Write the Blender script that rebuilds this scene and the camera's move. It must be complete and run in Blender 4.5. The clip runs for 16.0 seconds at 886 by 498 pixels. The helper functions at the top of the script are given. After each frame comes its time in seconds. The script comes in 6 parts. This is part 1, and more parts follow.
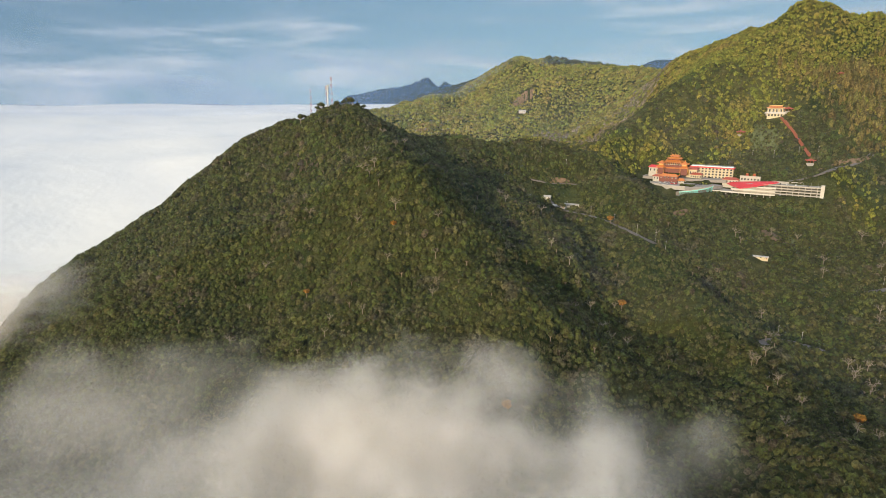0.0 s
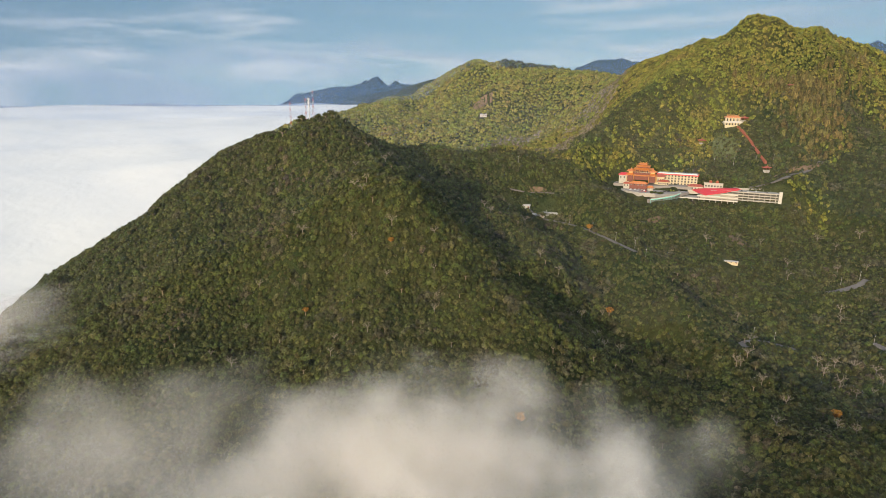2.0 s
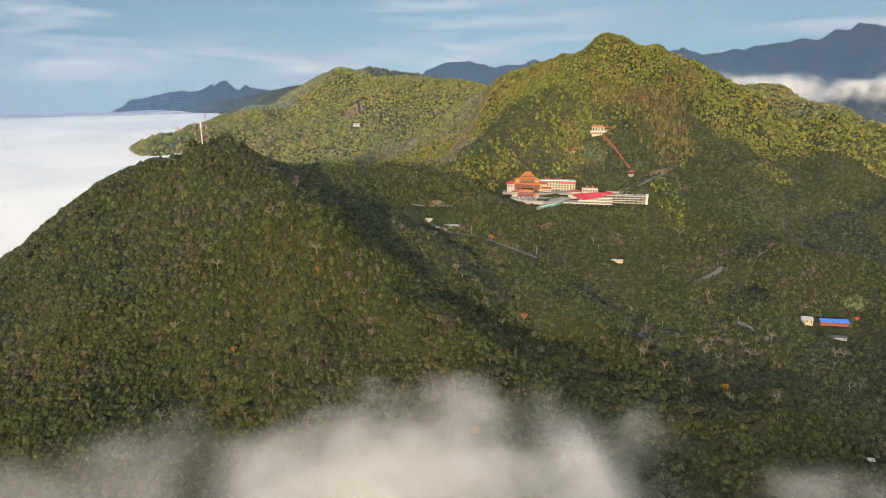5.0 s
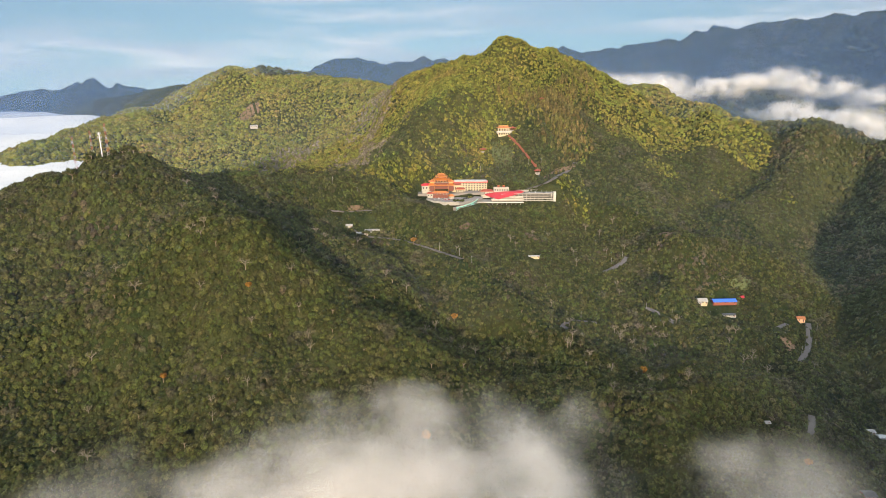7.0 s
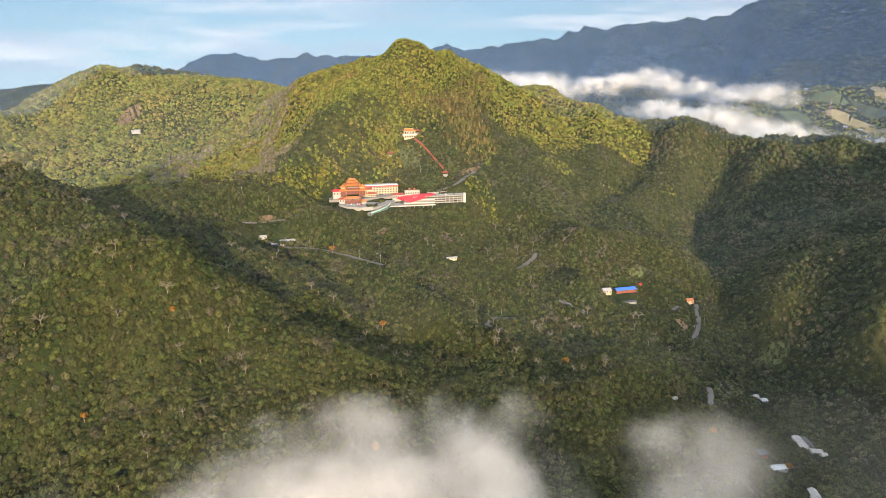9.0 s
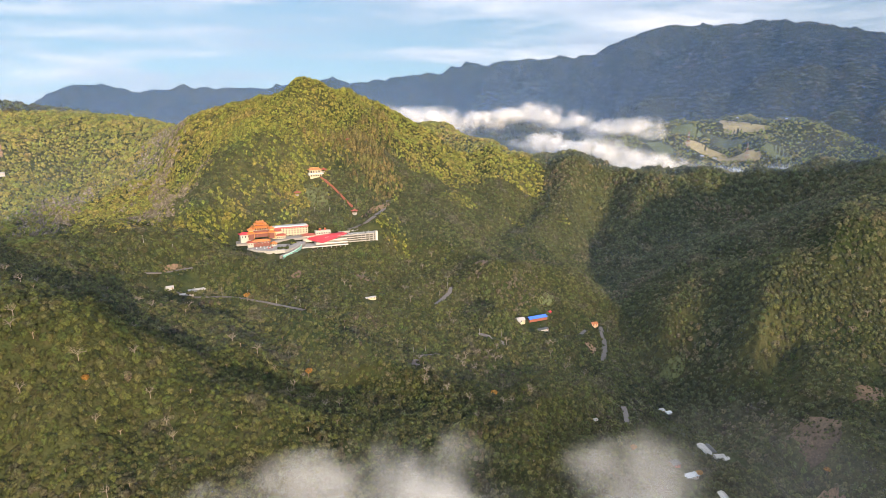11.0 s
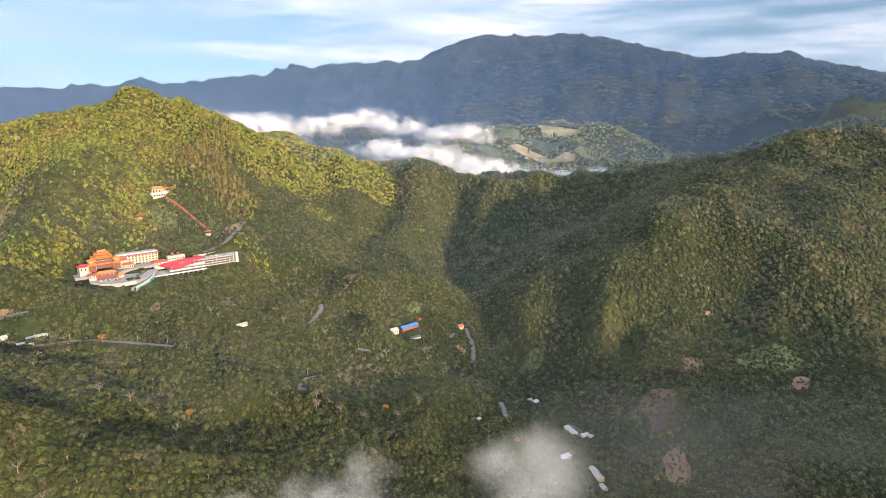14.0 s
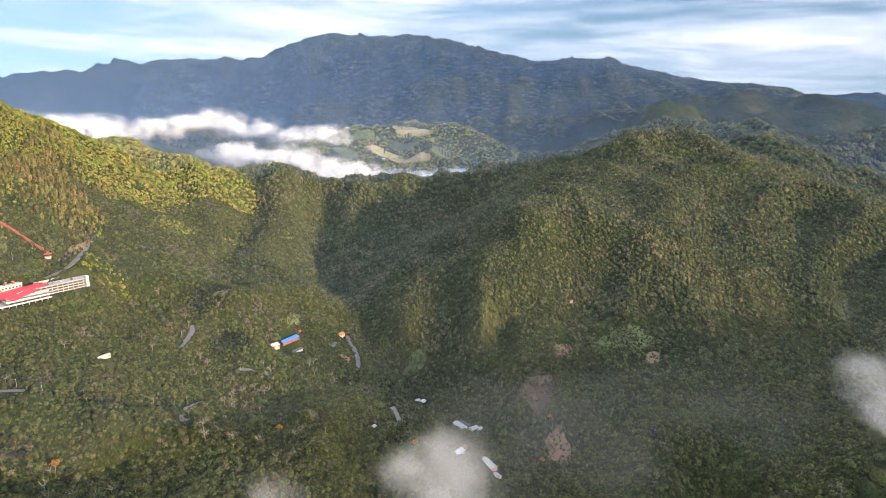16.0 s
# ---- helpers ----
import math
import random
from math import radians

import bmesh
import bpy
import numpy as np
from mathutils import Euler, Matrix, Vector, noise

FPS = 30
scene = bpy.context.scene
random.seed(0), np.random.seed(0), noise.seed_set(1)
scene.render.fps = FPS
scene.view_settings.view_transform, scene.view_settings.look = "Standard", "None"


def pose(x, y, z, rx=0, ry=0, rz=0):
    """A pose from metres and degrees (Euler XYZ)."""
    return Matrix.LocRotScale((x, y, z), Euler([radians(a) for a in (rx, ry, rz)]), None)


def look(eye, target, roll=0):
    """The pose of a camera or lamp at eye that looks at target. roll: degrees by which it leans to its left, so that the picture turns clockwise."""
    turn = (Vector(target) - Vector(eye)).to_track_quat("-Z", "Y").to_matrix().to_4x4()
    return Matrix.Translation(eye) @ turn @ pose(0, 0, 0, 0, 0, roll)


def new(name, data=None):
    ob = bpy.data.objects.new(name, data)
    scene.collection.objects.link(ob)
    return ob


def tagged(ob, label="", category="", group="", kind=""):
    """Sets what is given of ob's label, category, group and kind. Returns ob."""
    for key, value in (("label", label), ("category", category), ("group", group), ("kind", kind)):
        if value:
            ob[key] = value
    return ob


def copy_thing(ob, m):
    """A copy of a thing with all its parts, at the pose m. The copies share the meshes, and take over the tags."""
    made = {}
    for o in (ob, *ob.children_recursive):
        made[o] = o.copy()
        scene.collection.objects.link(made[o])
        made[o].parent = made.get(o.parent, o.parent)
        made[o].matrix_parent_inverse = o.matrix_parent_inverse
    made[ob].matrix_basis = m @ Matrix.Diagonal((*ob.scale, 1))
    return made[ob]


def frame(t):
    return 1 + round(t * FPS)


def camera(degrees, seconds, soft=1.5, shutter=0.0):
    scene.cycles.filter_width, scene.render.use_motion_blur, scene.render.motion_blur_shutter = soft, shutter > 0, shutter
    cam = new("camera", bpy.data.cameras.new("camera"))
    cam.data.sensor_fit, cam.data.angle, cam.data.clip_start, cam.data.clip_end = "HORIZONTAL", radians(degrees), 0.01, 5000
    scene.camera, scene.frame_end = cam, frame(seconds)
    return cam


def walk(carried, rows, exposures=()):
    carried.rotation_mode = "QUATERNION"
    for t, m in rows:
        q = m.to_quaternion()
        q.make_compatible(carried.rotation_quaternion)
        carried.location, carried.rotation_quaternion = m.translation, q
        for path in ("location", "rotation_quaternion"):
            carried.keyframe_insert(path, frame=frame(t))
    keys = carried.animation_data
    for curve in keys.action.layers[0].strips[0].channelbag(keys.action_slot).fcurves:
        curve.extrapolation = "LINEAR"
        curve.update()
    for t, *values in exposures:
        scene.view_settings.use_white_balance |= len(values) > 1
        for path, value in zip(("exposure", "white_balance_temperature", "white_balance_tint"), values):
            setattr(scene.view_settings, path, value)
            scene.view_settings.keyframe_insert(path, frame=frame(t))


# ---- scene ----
cam = camera(73.41, 16.0, soft=0.6)
PATH = [
    (0, (0.00, 0.00, -0.00), (0.000, 96.779, -25.176), 0.22),
    (0.5, (-10.74, -1.13, 4.45), (-8.594, 95.563, -20.956), 0.23),
    (1, (-21.62, -2.08, 8.88), (-17.314, 94.489, -16.726), 0.27),
    (1.5, (-32.59, -3.33, 13.65), (-25.998, 93.061, -12.143), 0.31),
    (2, (-43.35, -3.91, 18.23), (-33.992, 92.208, -7.706), 0.30),
    (2.5, (-54.12, -4.37, 22.57), (-41.761, 91.398, -3.428), 0.27),
    (3, (-65.11, -4.22, 26.82), (-49.711, 91.089, 0.758), 0.21),
    (3.5, (-76.24, -3.75, 30.77), (-56.817, 90.815, 4.703), 0.15),
    (4, (-85.85, -3.10, 34.43), (-61.683, 90.346, 8.268), -0.02),
    (6.5, (-126.80, 9.82, 49.14), (-81.505, 94.866, 22.416), -0.30),
    (7, (-134.72, 12.58, 51.92), (-85.461, 95.256, 24.738), -0.35),
    (7.5, (-142.65, 17.09, 54.98), (-89.440, 97.115, 27.339), -0.35),
    (8, (-150.52, 20.88, 58.34), (-93.500, 98.164, 30.486), -0.34),
    (8.5, (-158.20, 24.88, 61.96), (-97.553, 99.281, 33.921), -0.34),
    (9, (-165.57, 30.00, 65.08), (-101.378, 101.318, 36.925), -0.30),
    (11.5, (-198.07, 60.35, 82.24), (-117.561, 114.973, 59.102), -0.13),
    (12, (-204.18, 66.71, 85.98), (-121.336, 117.623, 62.656), -0.05),
    (12.5, (-209.63, 73.76, 89.50), (-124.463, 120.589, 65.974), 0.04),
    (13, (-214.87, 81.22, 92.97), (-127.754, 124.180, 69.214), 0.15),
    (13.5, (-219.24, 88.33, 95.88), (-129.976, 126.591, 72.044), 0.15),
    (14, (-223.70, 95.83, 99.31), (-132.321, 128.669, 75.397), 0.13),
    (14.5, (-227.63, 104.29, 102.54), (-134.523, 131.763, 78.518), 0.14),
    (15, (-231.38, 113.14, 105.67), (-136.753, 134.665, 81.528), 0.24),
    (15.5, (-233.62, 121.74, 108.42), (-137.845, 137.165, 84.161), 0.32),
    (16, (-234.47, 131.07, 110.78), (-137.816, 139.420, 86.507), 0.39),
]
walk(cam, [(t, look(eye, target, roll)) for t, eye, target, roll in PATH], exposures=[(0, 0.83, 6850, 11), (4, 0.83, 6900, 13), (9, 1.32, 6850, 15), (12.5, 1.44, 6750, 19), (16, 1.68, 6550, 19)])

# world, sun and large lights
SUN_AZ, SUN_EL = radians(-150), radians(8)     # azimuth from +y towards +x, elevation
sun_way = Vector((math.sin(SUN_AZ) * math.cos(SUN_EL), math.cos(SUN_AZ) * math.cos(SUN_EL), math.sin(SUN_EL)))
sun = new("sun", bpy.data.lights.new("sun", "SUN"))
sun.data.energy, sun.data.angle, sun.data.color = 3.95, radians(3.0), (1.0, 0.82, 0.56)
sun.matrix_world = look(sun_way * 900, (0, 0, 0))


class Nodes:
    """Short hand for node trees."""

    def __init__(self, tree):
        self.t = tree
        tree.nodes.clear()

    def __call__(self, kind, ins=(), **props):
        n = self.t.nodes.new(kind)
        for k, v in props.items():
            setattr(n, k, v)
        for k, v in dict(ins).items():
            if isinstance(v, bpy.types.NodeSocket):
                self.t.links.new(v, n.inputs[k])
            else:
                n.inputs[k].default_value = v
        return n

    def math(self, op, a, b=0.0, clamp=False):
        return self("ShaderNodeMath", {0: a, 1: b}, operation=op, use_clamp=clamp).outputs[0]

    def vec(self, op, a, b=(0, 0, 0)):
        return self("ShaderNodeVectorMath", {0: a, 1: b}, operation=op).outputs[0]

    def ramp(self, fac, stops):
        r = self("ShaderNodeValToRGB", {"Fac": fac})
        e = r.color_ramp.elements
        while len(e) < len(stops):
            e.new(0.5)
        for k, (p, c) in zip(e, stops):
            k.position, k.color = p, (*c, 1) if len(c) == 3 else c
        return r.outputs[0]

    def mix(self, fac, a, b, blend="MIX"):
        m = self("ShaderNodeMix", data_type="RGBA", blend_type=blend)
        for s, v in ((m.inputs[0], fac), (m.inputs[6], a), (m.inputs[7], b)):
            if isinstance(v, bpy.types.NodeSocket):
                self.t.links.new(v, s)
            else:
                s.default_value = v if isinstance(v, float) else (*v, 1)
        return m.outputs[2]

    def noise(self, vector, scale, detail=4.0, rough=0.55, w=None):
        ins = {"Vector": vector, "Scale": scale, "Detail": detail, "Roughness": rough}
        return self("ShaderNodeTexNoise", ins).outputs[0]

    def span(self, v, a, b, c=0.0, d=1.0):
        return self("ShaderNodeMapRange", {0: v, 1: a, 2: b, 3: c, 4: d}, interpolation_type="SMOOTHSTEP").outputs[0]


def make_world():
    world = bpy.data.worlds.new("sky")
    scene.world = world
    world.use_nodes = True
    n = Nodes(world.node_tree)
    way = n("ShaderNodeTexCoord").outputs["Generated"]
    xyz = n("ShaderNodeSeparateXYZ", {0: way})
    up = n.math("MAXIMUM", xyz.outputs[2], 0.0)
    high = n.math("ADD", n.math("MULTIPLY", up, 0.85), 0.15)
    lifted = n("ShaderNodeCombineXYZ", {0: xyz.outputs[0], 1: xyz.outputs[1], 2: high}).outputs[0]
    sky = n("ShaderNodeTexSky", {"Vector": lifted}, sky_type="NISHITA", sun_disc=False, sun_elevation=SUN_EL,
            sun_rotation=SUN_AZ, air_density=1.0, dust_density=0.0, ozone_density=1.2)
    # streaked layers of high cloud, drawn out along the horizon, thicker towards the east
    plan = n("ShaderNodeCombineXYZ", {0: n.math("MULTIPLY", xyz.outputs[0], 1.5), 1: n.math("MULTIPLY", xyz.outputs[1], 1.5), 2: n.math("MULTIPLY", up, 13.0)}).outputs[0]
    bent = n.vec("ADD", plan, n.vec("MULTIPLY", n("ShaderNodeTexNoise", {"Vector": plan, "Scale": 1.1, "Detail": 3.0}).outputs["Color"], (0.6, 0.6, 0.9)))
    turned = n("ShaderNodeMapping", {"Vector": bent, "Location": (3.1, 1.4, 0.3), "Rotation": (0.05, 0.03, 0)}).outputs[0]
    big = n.noise(turned, 1.25, 7, 0.58)
    fine = n.noise(turned, 3.6, 6, 0.6)
    cover = n.math("ADD", n.math("MULTIPLY", big, 0.72), n.math("MULTIPLY", fine, 0.28))
    cover = n.math("ADD", cover, n.math("MULTIPLY", xyz.outputs[0], 0.05))
    thick = n.span(cover, 0.42, 0.64)
    tone = n.ramp(n.noise(turned, 1.9, 6, 0.6), [(0.3, (0.36, 0.45, 0.53)), (0.5, (0.53, 0.61, 0.67)), (0.68, (0.92, 0.91, 0.87))])
    lamp = n.math("MULTIPLY_ADD", n.span(up, 0.12, 0.75), 6.0)
    lamp.node.inputs[2].default_value = 9.0
    glow = n("ShaderNodeVectorMath", {0: way, 1: tuple(sun_way)}, operation="DOT_PRODUCT").outputs["Value"]
    lamp = n.math("MULTIPLY", lamp, n.math("ADD", n.math("MULTIPLY", glow, 0.05), 0.94))
    clouds = n("ShaderNodeVectorMath", {0: tone, "Scale": lamp}, operation="SCALE").outputs[0]
    lid = n.mix(n.math("MAXIMUM", n.math("MULTIPLY", thick, 0.9), n.span(up, 0.3, 0.6, 0.0, 0.9)), n.mix(1.0, sky.outputs[0], (0.90, 0.98, 0.98), "MULTIPLY"), clouds)
    bg = n("ShaderNodeBackground", {"Color": lid, "Strength": 0.097})
    n("ShaderNodeOutputWorld", {"Surface": bg.outputs[0]})


make_world()
scene.cycles.transparent_max_bounces = 128


# materials
def material(name):
    m = bpy.data.materials.new(name)
    m.use_nodes = True
    return m, Nodes(m.node_tree)


def finish(n, surface, bump=None):
    n("ShaderNodeOutputMaterial", {"Surface": surface})


def bump(n, height, strength, distance):
    return n("ShaderNodeBump", {"Height": height, "Strength": strength, "Distance": distance}).outputs[0]


def plain(name, colour, rough=0.7, metal=0.0, spread=0.12, grain=6.0, relief=0.15):
    """A painted or built surface: mottled at two scales, with fine relief and dirt."""
    m, n = material(name)
    at = n("ShaderNodeTexCoord").outputs["Object"]
    a, b = n.noise(at, grain * 0.05, 4), n.noise(at, grain, 5)
    shade = n.math("ADD", n.math("MULTIPLY", n.math("SUBTRACT", a, 0.5), spread * 2), n.math("MULTIPLY", n.math("SUBTRACT", b, 0.5), spread * 2))
    own = n.math("MULTIPLY", n.math("SUBTRACT", n("ShaderNodeObjectInfo").outputs["Random"], 0.5), spread)
    value = n.math("ADD", 1.0, n.math("ADD", shade, own))
    colour = n("ShaderNodeHueSaturation", {"Color": (*colour, 1), "Value": value}).outputs[0]
    s = n("ShaderNodeBsdfPrincipled", {"Base Color": colour, "Roughness": rough, "Metallic": metal, "Normal": bump(n, b, relief, 0.05)})
    finish(n, s.outputs[0])
    return m


def make_ground():
    m, n = material("forest_floor")
    at = n("ShaderNodeNewGeometry").outputs["Position"]
    a, b, c = n.noise(at, 0.012, 5), n.noise(at, 0.11, 6), n.noise(at, 0.45, 5)
    soil = n.ramp(b, [(0.3, (0.019, 0.020, 0.007)), (0.5, (0.032, 0.037, 0.012)), (0.7, (0.053, 0.046, 0.022))])
    lush = n.ramp(b, [(0.3, (0.012, 0.020, 0.006)), (0.6, (0.028, 0.040, 0.011)), (0.8, (0.043, 0.053, 0.019))])
    colour = n.mix(n.span(a, 0.42, 0.6), soil, lush)
    colour = n.mix(n.math("MULTIPLY", c, 0.35), colour, (0.02, 0.026, 0.01))
    stand = n.math("MULTIPLY", n.span(n.noise(at, 0.0042, 6, 0.65), 0.46, 0.68), 0.8)
    colour = n.mix(stand, colour, n.ramp(b, [(0.3, (0.035, 0.042, 0.014)), (0.7, (0.095, 0.088, 0.036))]))
    s = n("ShaderNodeBsdfPrincipled", {"Base Color": colour, "Roughness": 0.95, "Specular IOR Level": 0.1,
                                       "Normal": bump(n, n.math("ADD", b, c), 0.9, 3.0)})
    finish(n, s.outputs[0])
    return m


def make_leaves(name, stops):
    """Foliage: each crown takes its own colour, with light and dark clumps of leaves and the drift of the stand."""
    m, n = material(name)
    geo = n("ShaderNodeNewGeometry")
    at = geo.outputs["Position"]
    stand, clump, leaf = n.noise(at, 0.011, 5, 0.65), n.noise(at, 0.55, 4, 0.6), n.noise(at, 1.15, 4, 0.8)
    pick = n.math("ADD", n.math("MULTIPLY", geo.outputs["Random Per Island"], 0.52), n.math("MULTIPLY", n.math("SUBTRACT", stand, 0.32), 1.25), clamp=True)
    colour = n.ramp(pick, stops)
    grove = n.noise(at, 0.031, 4, 0.6)
    colour = n.mix(n.span(grove, 0.56, 0.66, 0.0, 0.55), colour, n.mix(0.5, stops[-1][1], stops[-2][1]))
    colour = n.mix(n.span(grove, 0.42, 0.33, 0.0, 0.45), colour, (stops[1][1][0] * 1.0, stops[1][1][1] * 1.3, stops[1][1][2] * 1.1))
    value = n.math("ADD", n.span(clump, 0.3, 0.7, 0.42, 1.5), n.math("MULTIPLY", n.math("SUBTRACT", leaf, 0.5), 2.2))
    own = n("ShaderNodeTexWhiteNoise", {"W": n.math("MULTIPLY", geo.outputs["Random Per Island"], 91.7)}, noise_dimensions="1D").outputs[0]
    value = n.math("MULTIPLY", value, n.span(own, 0.0, 1.0, 0.66, 1.36))
    colour = n("ShaderNodeHueSaturation", {"Color": colour, "Value": value}).outputs[0]
    hgt = n.math("ADD", clump, n.math("MULTIPLY", leaf, 0.6))
    nrm = bump(n, hgt, 1.0, 2.4)
    d = n("ShaderNodeBsdfPrincipled", {"Base Color": colour, "Roughness": 0.75, "Specular IOR Level": 0.15, "Normal": nrm})
    finish(n, d.outputs[0])
    return m


GROUND = make_ground()
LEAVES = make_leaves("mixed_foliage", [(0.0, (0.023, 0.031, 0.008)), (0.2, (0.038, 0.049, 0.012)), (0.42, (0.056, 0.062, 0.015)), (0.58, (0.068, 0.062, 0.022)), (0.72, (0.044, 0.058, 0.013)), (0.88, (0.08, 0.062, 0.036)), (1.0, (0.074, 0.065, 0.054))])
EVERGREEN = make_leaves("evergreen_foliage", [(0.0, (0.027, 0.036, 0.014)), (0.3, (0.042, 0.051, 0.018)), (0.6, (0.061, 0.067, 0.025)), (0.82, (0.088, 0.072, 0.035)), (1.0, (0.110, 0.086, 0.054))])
# olive foliage, brightened so that sun on the slopes is in its colour
SUN_TINTED = make_leaves("sun_tinted_olive_foliage", [(0.0, (0.079, 0.096, 0.018)), (0.3, (0.115, 0.127, 0.021)), (0.6, (0.151, 0.140, 0.025)), (0.85, (0.168, 0.133, 0.032)), (1.0, (0.189, 0.121, 0.048))])
CEDAR = make_leaves("cedar_foliage", [(0.0, (0.068, 0.075, 0.022)), (0.4, (0.112, 0.098, 0.030)), (0.7, (0.140, 0.102, 0.036)), (1.0, (0.096, 0.098, 0.030))])
TWIGS = make_leaves("bare_twigs", [(0.0, (0.120, 0.096, 0.066)), (0.5, (0.175, 0.142, 0.100)), (1.0, (0.215, 0.180, 0.135))])


